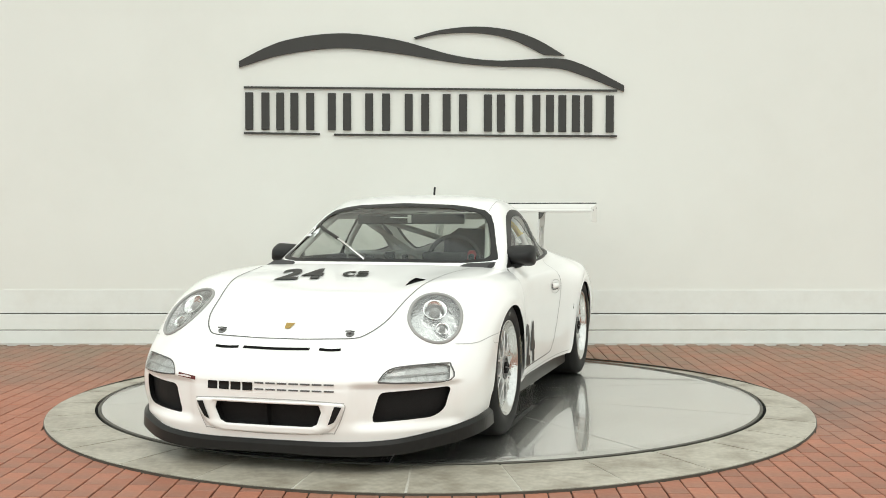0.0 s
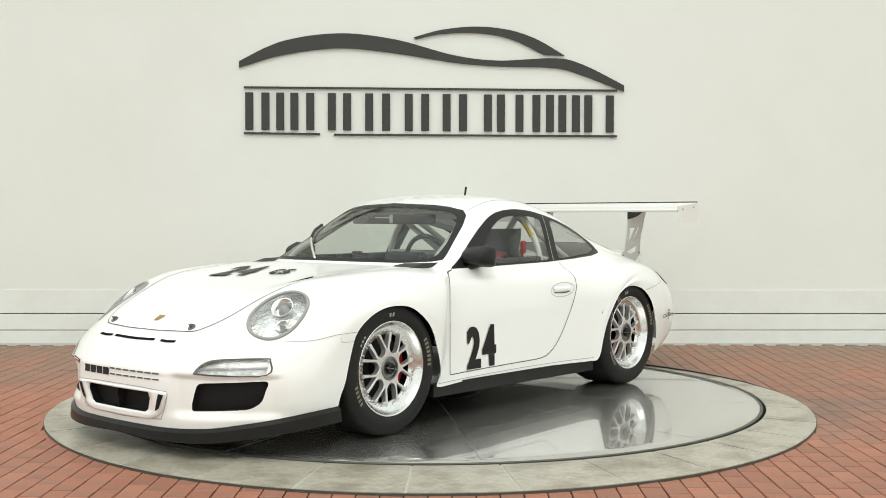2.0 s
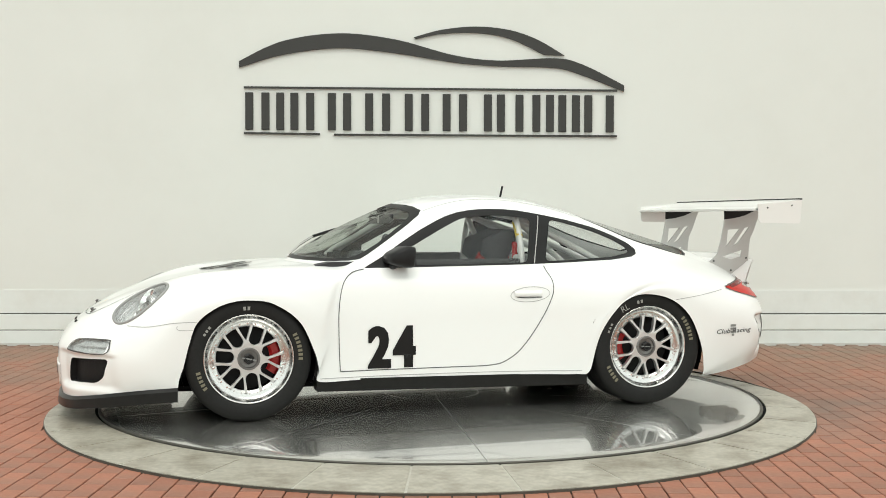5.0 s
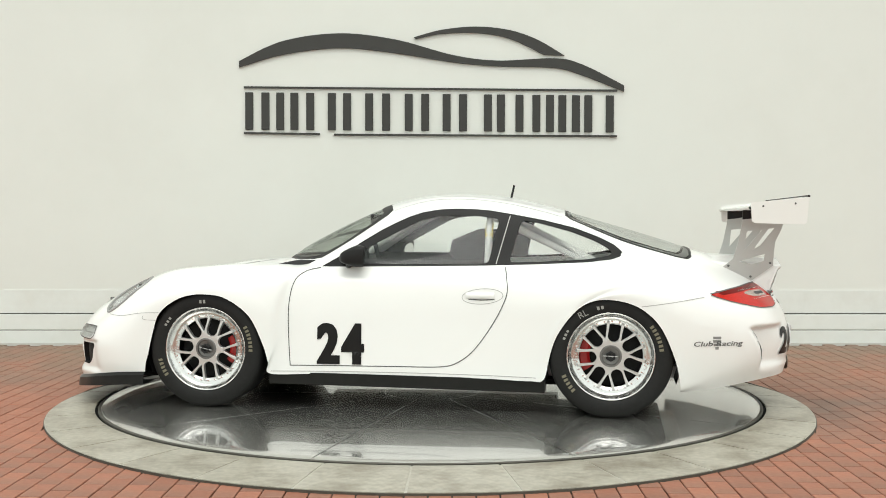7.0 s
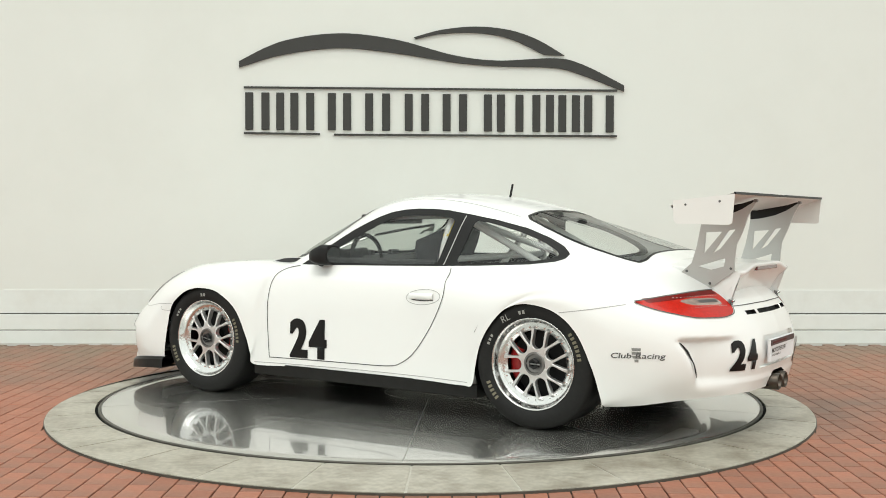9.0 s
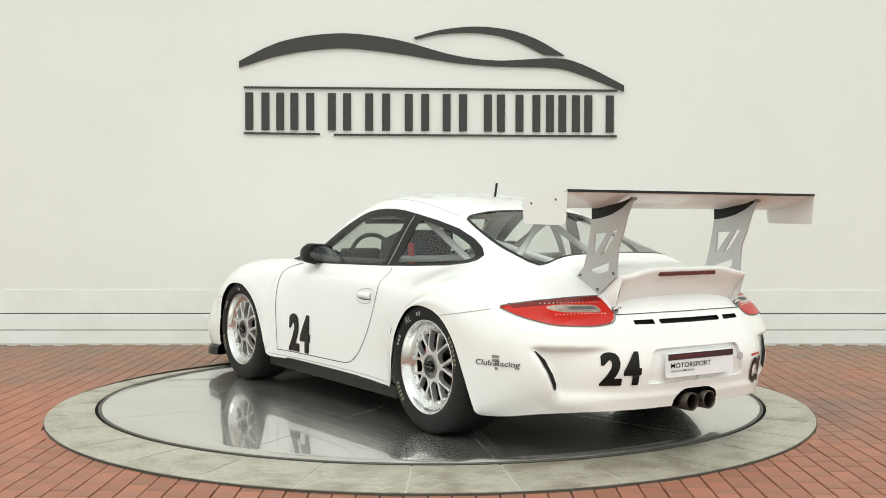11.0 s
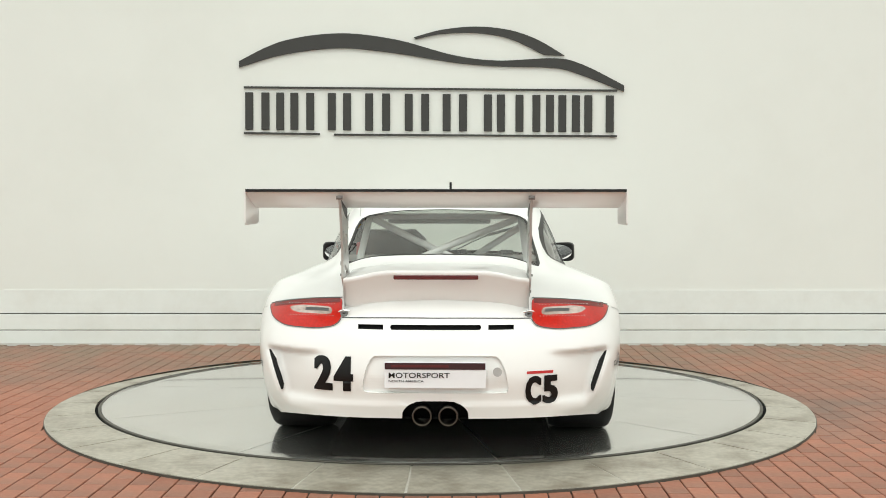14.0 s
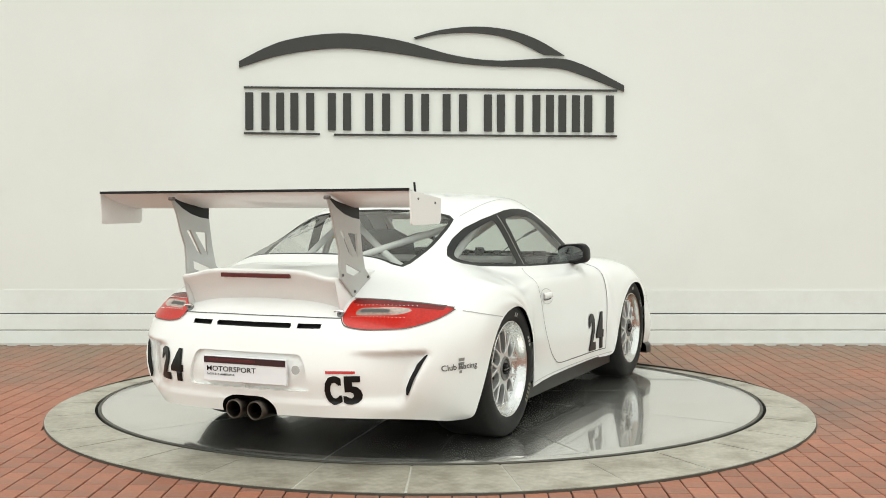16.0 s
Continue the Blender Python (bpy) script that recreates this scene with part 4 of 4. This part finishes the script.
# ---------------------------------------------------------------- panel gaps and small fittings
for v, sg in (("left", 1), ("right", -1)):
    strip("door_gap", [(.56, .806), (.64, .785), (.695, .728), (.722, .60), (.724, .43), (.716, .240)], .005, v, M_SEAM, CAR, label="dark gap at the door's front edge")
    strip("door_gap", [(.716, .240), (.5, .241), (.1, .243), (-.17, .247), (-.27, .275), (-.36, .345), (-.46, .48), (-.53, .61), (-.553, .70), (-.53, .815)], .005, v, M_SEAM, CAR, label="dark gap round the door")
    strip("side_marker", [(1.60, .520), (1.604, .506), (1.585, .497), (1.52, .495)], .003, v, M_SILL, CAR)
    strip("bumper_gap", [(1.86, .517), (1.75, .515), (1.62, .535), (1.50, .54)], .0035, v, M_SILL, CAR)
    strip("bumper_gap", [(-1.30, .612), (-1.48, .637), (-1.64, .664)], .004, v, M_SILL, CAR)
    strip("sill_line", [(.83, .205), (0, .208), (-.72, .20)], .004, v, M_SILL, CAR)
    # grey oval outline drawn for the shaded edge of the handle's recess
    strip("handle_recess", [(-.41 + .118 * math.cos(q * math.pi / 8), .653 + .043 * math.sin(q * math.pi / 8) - .06 * (.118 * math.cos(q * math.pi / 8))) for q in range(17)], .0035, v, M_SILL, CAR, smooth=3)
    rows = []
    for k in range(13):
        u = -.315 - .165 * k / 12
        row = []
        for q in range(9):
            a = math.pi * q / 8
            pt = on_skin(u, .657 + .018 * math.cos(a), v, .003 + .016 * math.sin(a) * math.sin(math.pi * (k + .6) / 13.2) ** .4)
            row.append(pt)
        rows.append(row)
    part("door_handle", grid_mesh(rows), M_WHITE, CAR, smooth=True)
    # dark strip laid on the door as the shadow under the handle
    strip("handle_shadow_gap", [(-.33, .637), (-.40, .633), (-.48, .637)], .006, v, M_SEAM, CAR)
    # mirror
    bm = bmesh.new()
    bmesh.ops.create_uvsphere(bm, u_segments=24, v_segments=14, radius=1)
    for w in bm.verts:
        x, y, z = w.co
        x, y, z = (math.copysign(abs(c) ** .75, c) for c in (x, y, z))
        y, z, f = math.copysign(abs(y) ** .6, y), math.copysign(abs(z) ** .55, z), max(x, 0)
        w.co = Vector((max(x, -.5) * .095, y * .100 * (1 - .2 * f), z * .060 * (1 + .10 * y * sg) * (1 - .45 * f) - .016 * f))
    bmesh.ops.transform(bm, matrix=pose(.345, .742 * sg, .878, 0, -4, 12 * sg), verts=bm.verts)
    mi = part("door_mirror", bm, M_BLACK, CAR, "black door mirror", smooth=True)
    part("mirror_glass", lathe([(.0005, -.0490), (.58, -.0490)], "x", 24, m=pose(.345, .742 * sg, .878, 0, -4, 12 * sg) @ Matrix.Diagonal((1, .155, .085, 1))), M_CHROME, mi)
    part("mirror_stalk", tube([(.40, .70 * sg, .815), (.385, .75 * sg, .825), (.37, .79 * sg, .85)], .018), M_BLACK, mi)
    numerals("24", .274 if sg > 0 else .385, .563 if sg > 0 else .67, .250, .488, lambda a, b, l, v=v: on_skin(a, b, v, .003 + l), CAR, "race_number", mirror=sg > 0, label="black race number on the door")
    strip("door_frame_line", [(-.545, 1.112), (-.51, .97), (-.475, .832)], .006, v, M_SILL, CAR)
    edge_in, edge_out = [], []
    for q in range(6):
        z = .484 - .180 * q / 5
        rim = .792 - .075 * (.50 - z) / .2
        edge_in.append(np.array(on_skin(sg * (rim - .034), z, "rear", .004)))
        edge_out.append(np.array(on_skin(sg * (rim + .012), z, "rear", .001)))
    a, b = catmull(edge_in, 5), catmull(edge_out, 5)
    rows = [[], [], []]
    for q in range(len(a)):
        w = .52 * min(1.0, (q + 3) / 9, (len(a) + 1 - q) / 6)
        for k, f in enumerate((.80 - w, .80 - w * .5, .80)):
            rows[k].append(a[q] * (1 - f) + b[q] * f - np.array((.008, 0, 0)))
    part("rear_outlet", grid_mesh(rows), M_MESH, CAR, "black mesh outlet in the bumper scoop")
    patch("slot_intake", [(sg * .318, .270), (sg * .350, .267), (sg * .314, .200), (sg * .286, .186)], "front", M_MESH, CAR, lift=.013, n=4)
    part("door_panel", box(-.40, .54, sg * .655 - .02, sg * .655 + .02, .40, .858, .012), M_CABIN, CAR, "dark inner door panel")
    # small shield and words on the rear flank
    u0, u1 = -1.845, -1.58
    letters("Club Racing", u0, u1, .388, .424, lambda a, b, v=v: on_skin(a - .25 * (b - .4) * 1.0, b + (.02 * (-1.58 - a)), v, .0035), M_SEAM, CAR, "lettering", .012, mirror=sg > 0)
    for k in range(4):
        zz = .451 - .019 * k
        w = (.023, .023, .02, .01)[k]
        patch("emblem_shield", [(-1.708 + w, zz), (-1.708 - w, zz), (-1.708 - w * .92, zz - .014), (-1.708 + w * .92, zz - .014)], v, M_SHIELD, CAR, lift=.0028, n=3)
for sg in (1, -1):
    strip("roof_seam", [(.16, .512 * sg), (0, .508 * sg), (-.3, .502 * sg), (-.6, .488 * sg), (-.84, .468 * sg)], .004, "top", M_SILL, CAR)
strip("hood_gap", [(1.0, .605), (1.2, .565), (1.5, .53), (1.75, .485), (1.92, .455), (2.03, .40), (2.08, .33), (2.102, .15), (2.104, 0), (2.102, -.15), (2.08, -.33), (2.03, -.40), (1.92, -.455), (1.75, -.485), (1.5, -.53), (1.2, -.565), (1.0, -.605)], .005, "top", M_SEAM, CAR)
for y0, y1 in ((-.308, -.187), (-.162, .165), (.21, .310)):
    strip("nose_slot", [(y0, .507), ((y0 + y1) / 2, .5045), (y1, .507)], .010, "front", M_DARK, CAR)
# thin grey line painted for the shading round the raised centre surround
strip("surround_line", [(-.30, .278), (-.345, .276), (-.362, .262), (-.318, .158), (-.28, .145), (0, .135), (.28, .145), (.318, .158), (.362, .262), (.345, .276), (.30, .278)], .004, "front", M_SILL, CAR, smooth=8)
strip("tow_strap", [(-.475, .376), (-.42, .371), (-.368, .366)], .016, "front", M_STRAP, CAR, label="dark red tow strap")
# grey line painted for the shading in the crease above the surround
strip("bumper_crease", [(-.36, .282), (-.2, .29), (0, .292), (.2, .29), (.36, .282)], .004, "front", M_SILL, CAR)
for y in (-.33, .33):
    p = on_skin(2.055, y * .97, "top", .0)
    pin = part("hood_pin", lathe([(.020, 0), (.020, .004), (.008, .006), (.007, .018), (.0005, .020)], "z", 16, m=Matrix.Translation(p) @ pose(0, 0, 0, 0, 32)), M_HUB, CAR, "steel hood pin with clip")
    part("clip", tube([p + Vector((.0, -.022, .014)), p + Vector((.006, .0, .016)), p + Vector((.0, .022, .014))], .0035, 6), M_SEAM, pin)
    p = on_skin(-y / .33 * .418, .662, "rear", .004)
    dp = part("deck_pin", lathe([(.018, 0), (.018, .005), (.008, .008), (.007, .024), (.0005, .026)], "z", 16, m=Matrix.Translation(p) @ pose(0, 0, 0, 0, -62)), M_HUB, CAR, "steel pin with clip on the rear lid")
    part("clip", tube([p + Vector((-.018, -.024, .012)), p + Vector((-.022, 0, .016)), p + Vector((-.018, .024, .008))], .004, 6), M_CHROME, dp)
patch("badge", [(2.035, .012), (2.035, -.012), (1.985, -.024), (1.985, .024)], "top", M_GOLD, CAR, .004, 4, "small gold shield")
# bumper lettering of the sponsor, as plain blocks
for k in range(11):
    if k < 4:
        y0 = -.296 + k * .059
        patch("sponsor_block", [(y0, .362), (y0 + .050, .362), (y0 + .050, .326), (y0, .326)], "front", M_DECAL, CAR, .003, 4)
    else:
        y0 = -.058 + (k - 4) * .0545
        for zt in (.366, .337):
            patch("sponsor_bar", [(y0, zt), (y0 + .045, zt), (y0 + .045, zt - .007), (y0, zt - .007)], "front", M_SEAM, CAR, .003, 4)


def quad(tl, tr, br, bl):
    """Bilinear place on the hood for characters in the unit square."""
    tl, tr, br, bl = (Vector(q) for q in (tl, tr, br, bl))

    def put(a, b, l):
        p = (bl * (1 - a) + br * a) * (1 - b) + (tl * (1 - a) + tr * a) * b
        return on_skin(p.x, p.y, "top", .004 + l)
    return put


numerals("24", 0, 1, 0, 1, quad((1.142, -.397), (1.106, -.165), (1.36, -.10), (1.435, -.345)), CAR, "race_number", label="black race number on the hood")
numerals("C5", 0, 1, 0, 1, quad((1.159, -.053), (1.152, .097), (1.285, .133), (1.29, -.022)), CAR, "class_mark")
numerals("24", .362, .551, .326, .480, lambda a, b, l: on_skin(a, b, "rear", .003 + l), CAR, "race_number", mirror=True, label="black race number on the rear bumper")
numerals("C5", -.551, -.396, .268, .397, lambda a, b, l: on_skin(a, b, "rear", .003 + l), CAR, "class_mark", mirror=True)
strip("red_bar", [(-.405, .412), (-.465, .413), (-.525, .412)], .012, "rear", M_RED, CAR, .003)
px = on_skin(0, .41, "rear", 0).x
pl = part("rear_plate", box(px - .006, px + .012, -.225, .225, .346, .462, .002), M_PLATE, CAR, "white rear plate with dark upper band")
part("plate_band", box(px - .0085, px - .004, -.222, .222, .430, .459), M_MAROON, pl, "dark maroon band")
part("plate_mark", box(px - .0105, px - .007, -.06, .195, .440, .450), M_STRAP, pl, "red mark")
letters("MOTORSPORT", -.065, .205, .392, .416, lambda a, b: Vector((px - .0085, a, b)), M_DECAL, pl, "lettering", .010, mirror=True)
letters("NORTH AMERICA", .05, .205, .373, .383, lambda a, b: Vector((px - .0085, a, b)), M_DECAL, pl, "lettering", .01, mirror=True)
part("tow_cap", lathe([(.02, 0), (.02, .006), (.0005, .006)], "x", 20, m=Matrix.Translation((px - .002, -.275, .42)) @ pose(0, 0, 0, 0, 0, 180)), M_SILL, CAR)
strip("lid_gap", [(-.43, .645), (-.2, .648), (0, .648), (.2, .648), (.43, .645)], .004, "rear", M_SEAM, CAR)
for y in (.058, -.058):
    part("exhaust_pipe", lathe([(.036, -2.0), (.036, -2.195), (.040, -2.20), (.0445, -2.195), (.0445, -2.0)], "x", 28, m=Matrix.Translation((0, y, .222))), M_EXH, CAR, "burnt steel exhaust pipe", smooth=True)
part("antenna", tube([(-.495, -.033, 1.222), (-.502, -.033, 1.25), (-.515, -.033, 1.31)], .007, 8), M_BLACK, CAR, "short black roof antenna")
WIPER = [on_skin(y, z, "front", l) for y, z, l in ((-.035, .855, .016), (-.15, .912, .020), (-.262, .962, .020), (-.40, 1.008, .016), (-.511, 1.042, .014))]
wi = part("wiper", tube(WIPER[2:], .010, 6), M_BLACK, CAR, "windscreen wiper with black blade and bare steel arm")
part("arm", tube(WIPER[:3], .007, 6), M_CHROME, wi, "bare steel wiper arm")
letters("24", -.60, -.49, .985, 1.045, lambda a, b: on_skin(a, b, "front", .002), M_PLATE, CAR, "screen_number", .03, label="small white number on the windscreen")


# ---------------------------------------------------------------- tail spoiler and wing
rows = []
TAIL = ((-1.70, .868), (-1.80, .874), (-1.95, .868), (-2.06, .862), (-2.105, .862), (-2.115, .854), (-2.105, .838), (-2.065, .785), (-2.035, .74), (-2.015, .70))
for y in (-.4192, -.419, -.415, -.405, -.37, -.33, -.28, -.22, -.1, 0, .1, .22, .28, .33, .37, .405, .415, .419, .4192):
    k = 1.0 if abs(y) < .41 else .98 if abs(y) < .417 else .95 if abs(y) < .4191 else 0.0
    row = []
    for x, z in TAIL:
        xx = max(x, -1.75 + (x + 1.75) * (k if k else .8))
        h = on_skin(xx, y, "top", 0.0)
        zb = h.z - .004 if h else .68
        row.append((xx, y, zb if not k else max(zb, z - (1 - k) * .12 - .032 * float(ease(abs(y), .22, .41)) * (1 if z > .80 else .3))))
    rows.append(row)
bm = grid_mesh(rows)
bmesh.ops.recalc_face_normals(bm, faces=bm.faces)
part("ducktail", bm, M_WHITE, CAR, "white ducktail spoiler lip", smooth=True)
M_BRAKE3 = mat("dark_red_lens", (0.10, 0.008, 0.008), 0.2, coat=0.8, grain=50, tint=0.3)
part("third_brake_lamp", box(-2.112, -2.08, -.19, .19, .822, .843, .004), M_BRAKE3, CAR, "dark red high brake lamp")


def airfoil(y):
    out = []
    for k in range(13):
        s = k / 12
        x = -1.875 - .315 * s
        z = 1.155 + .018 * s + .045 * s * s
        th = .028 * (1 - s) ** .6 * min(1, (s + .06) * 5) + .003
        out.append((x, z, th))
    top = [(x, y, z + th / 2) for x, z, th in out]
    bot = [(x, y, z - th / 2) for x, z, th in out]
    return top + bot[::-1] + [top[0]]


bm = grid_mesh([airfoil(y) for y in np.linspace(-.84, .84, 13)])
bmesh.ops.recalc_face_normals(bm, faces=bm.faces)
wing = part("rear_wing", bm, M_WING, CAR, "white rear wing blade", smooth=True)
part("gurney_strip", box(-2.197, -2.186, -.838, .838, 1.213, 1.225), M_BLACK, wing)
for sg in (1, -1):
    part("end_plate", prism([(-1.885, 1.185), (-1.89, 1.085), (-1.905, 1.072), (-2.165, 1.067), (-2.18, 1.075), (-2.192, 1.215)], .838, .846, lambda u, v, d: Vector((u, sg * d, v))), M_WING, wing)
    for u, v in ((-1.95, 1.165), (-2.12, 1.18)):
        part("bolt", lathe([(.006, 0), (.005, .003), (.0005, .004)], "y", 10, m=Matrix.Translation((u, .846 * sg, v)) @ Matrix.Diagonal((1, sg, 1, 1))), M_SEAM, wing)
    bm = bmesh.new()
    put = lambda u, v, d: Vector((u, sg * d, v))
    Y = .425
    crest = [(-1.888, 1.092), (-1.955, 1.099), (-2.03, 1.116), (-2.10, 1.145), (-2.178, 1.194)]
    outer = crest + [(-2.135, 1.115), (-2.105, 1.03), (-2.074, .965), (-2.066, .90), (-2.062, .825), (-1.937, .734), (-1.775, .812), (-1.835, .862), (-1.862, .95), (-1.882, 1.05)]
    holes = [[(-1.912, 1.025), (-1.998, 1.03), (-1.902, .915)], [(-2.035, 1.038), (-2.068, 1.042), (-1.989, .941), (-1.95, .918)], [(-1.872, .848), (-2.016, .893), (-2.008, .85), (-1.94, .831)]]
    edges = []
    for loop in (outer, *holes):
        vs = [bm.verts.new(put(u, v, Y - .005)) for u, v in loop]
        edges += [bm.edges.new((vs[k], vs[(k + 1) % len(vs)])) for k in range(len(vs))]
    bmesh.ops.triangle_fill(bm, edges=edges, use_beauty=True)
    ex = bmesh.ops.extrude_face_region(bm, geom=list(bm.faces))
    bmesh.ops.translate(bm, vec=(0, sg * .010, 0), verts=[g for g in ex["geom"] if isinstance(g, bmesh.types.BMVert)])
    bmesh.ops.recalc_face_normals(bm, faces=bm.faces)
    po = part("wing_post", bm, M_POST, wing, "silver cut-out wing support plate")
    for u, v in ((-1.81, .822), (-1.935, .76), (-2.045, .84)):
        part("bolt", lathe([(.007, 0), (.006, .004), (.0005, .005)], "y", 10, m=Matrix.Translation((u, (Y + .0066) * sg, v)) @ Matrix.Diagonal((1, sg, 1, 1))), M_SEAM, po)
    part("post_bracket", prism(crest[::-1] + [(-1.888, 1.146), (-1.95, 1.152), (-2.03, 1.162), (-2.10, 1.175), (-2.15, 1.19)], Y - .003, Y + .003, put), M_BLACK, wing, "black plate joining post and wing")
    part("top_bolt", tube([(-2.17, sg * (Y - .014), 1.188), (-2.17, sg * (Y + .014), 1.188)], .009, 10), M_HUB, po)

# ---------------------------------------------------------------- cabin
part("dashboard", prism([(.86, .60), (.86, .82), (.74, .845), (.55, .85), (.44, .82), (.42, .70), (.50, .60)], -.66, .66, lambda u, v, d: Vector((u, d, v))), M_CABIN, CAR, "dark dashboard")
part("steering_wheel", tube([Vector((.33 + .02 * math.sin(a), .34 + .16 * math.cos(a), .84 + .15 * math.sin(a))) for a in np.linspace(0, 2 * math.pi, 33)], .014), M_CABIN, CAR, "dark steering wheel")
part("gauge_pod", box(.46, .56, .20, .46, .83, .90, .02), M_CABIN, CAR)

for x, y, z, w, h in ((.60, .02, .85, .06, .05), (.56, .10, .85, .03, .035), (.62, -.10, .852, .05, .03), (.64, -.40, .852, .09, .028), (.55, .50, .85, .03, .04)):
    part("dash_unit", box(x - .02, x + .02, y - w / 2, y + w / 2, z - .01, z + h, .008), M_CABIN, CAR, "small dark instrument on the dashboard")


def build_seat():
    rows = []
    for u in np.linspace(-1, 1, 15):
        wing_in = abs(u) ** 3
        row = []
        for x, z, hw, fwd in ((.25, .36, .22, .10), (.05, .33, .23, .14), (-.10, .34, .24, .16), (-.18, .50, .25, .18), (-.27, .70, .27, .20), (-.34, .83, .22, .10), (-.38, .88, .20, .20), (-.42, .97, .20, .22), (-.44, 1.03, .14, .10)):
            row.append((x + fwd * wing_in, .36 + u * hw, z + (.12 * wing_in if z < .45 else 0)))
        rows.append(row)
    s = part("racing_seat", grid_mesh(rows), M_SEAT, CAR, "black bucket seat with head wings", smooth=True)
    so = s.modifiers.new("thick", "SOLIDIFY")
    so.thickness = .04
    for y in (.29, .43):
        part("harness_strap", tube([(-.40, y, .86), (-.27, y, .87), (-.20, y + (.36 - y) * .3, .72), (-.10, .36 + (y - .36) * .6, .46)], .026, 6), M_BELT, s, "red harness strap")
    part("shoulder_pad", box(-.43, -.40, .50, .535, .80, .955, .01), M_BELT, s, "red side bolster")


build_seat()
CAGE = [[(-.42, .66, .25), (-.42, .65, .80), (-.42, .56, 1.04), (-.42, .46, 1.13), (-.42, .3, 1.165), (-.42, -.3, 1.165), (-.42, -.46, 1.13), (-.42, -.56, 1.04), (-.42, -.65, .80), (-.42, -.66, .25)]]
for sg in (1, -1):
    CAGE.append([(-.42, sg * .45, 1.12), (-.80, sg * .46, .93), (-1.20, sg * .47, .72)])
    CAGE.append([(-.44, sg * .44, 1.10), (-.82, 0, .915 - sg * .015), (-1.15, -sg * .42, .74)])
    CAGE.append([(.66, sg * .62, .40), (.60, sg * .61, .80), (.38, sg * .56, .97), (.12, sg * .50, 1.11), (-.1, sg * .48, 1.14), (-.42, sg * .47, 1.13)])
CAGE_BARS = [[(.12, .48, 1.11), (.12, -.48, 1.11)], [(-.42, .62, .86), (-.42, -.62, .86)], [(-.42, .64, .35), (-.42, -.5, 1.08)],
        [(.62, .66, .66), (-.42, .68, .40)], [(.62, -.66, .66), (-.42, -.68, .40)], [(.62, .66, .40), (-.42, .68, .66)], [(.62, -.66, .40), (-.42, -.68, .66)]]
for pts in CAGE + CAGE_BARS:
    part("cage_tube", tube(catmull([np.array(q, float) for q in pts], 5), .02, 10), M_CAGE, CAR, "pale painted roll cage tube", smooth=True)
part("cage_tag", tube([(-.42, .522, 1.075), (-.42, .560, 1.03), (-.42, .588, .985)], .0235, 10), M_YELLOW, CAR, "small yellow tag on the cage")
part("rear_shelf", box(-1.55, -.95, -.60, .60, .55, .70, .02), M_CAGE, CAR, "pale rear bulkhead")
vp = part("mirror_panel", box(.315, .335, -.28, .40, 1.062, 1.122, .008), M_CABIN, CAR, "dark wide rear-view mirror panel")
part("bracket", box(.336, .342, .045, .07, 1.068, 1.118, .002), M_ALLOY, vp, "drilled metal bracket")
part("bracket_arm", tube([(.34, .05, 1.10), (.36, -.06, 1.102)], .004, 6), M_ALLOY, vp)
part("ring", tube([Vector((.362, -.09 + .026 * math.cos(a), 1.102 + .014 * math.sin(a))) for a in np.linspace(0, 2 * math.pi, 17)], .005, 6), M_BLACK, vp)


WOBBLE = {0.0: 0.2, 9.5: -0.05, 10.0: -0.1, 10.5: -0.12, 11.0: -0.12, 11.5: -0.10, 12.0: -0.25, 12.5: -0.28, 13.0: -0.33, 13.5: -0.37, 14.0: -0.45, 14.5: -0.35, 15.0: -0.28, 15.5: -0.16, 16.0: -0.16}


def motions():
    """The disc turns at an even rate and carries the car."""
    rows_d, rows_c = [], []
    for k in range(33):
        t = k * 0.5
        a = 253.29 - 11.786 * t + WOBBLE.get(t, 0.0)
        rows_d.append((t, pose(0, 0, 0, 0, 0, a)))
        rows_c.append((t, pose(0, 0, 0, 0, 0, a) @ pose(0, -0.098, 0.002)))
    walk(TABLE, rows_d)
    walk(CAR, rows_c)


build_bricks(GROUND)
motions()
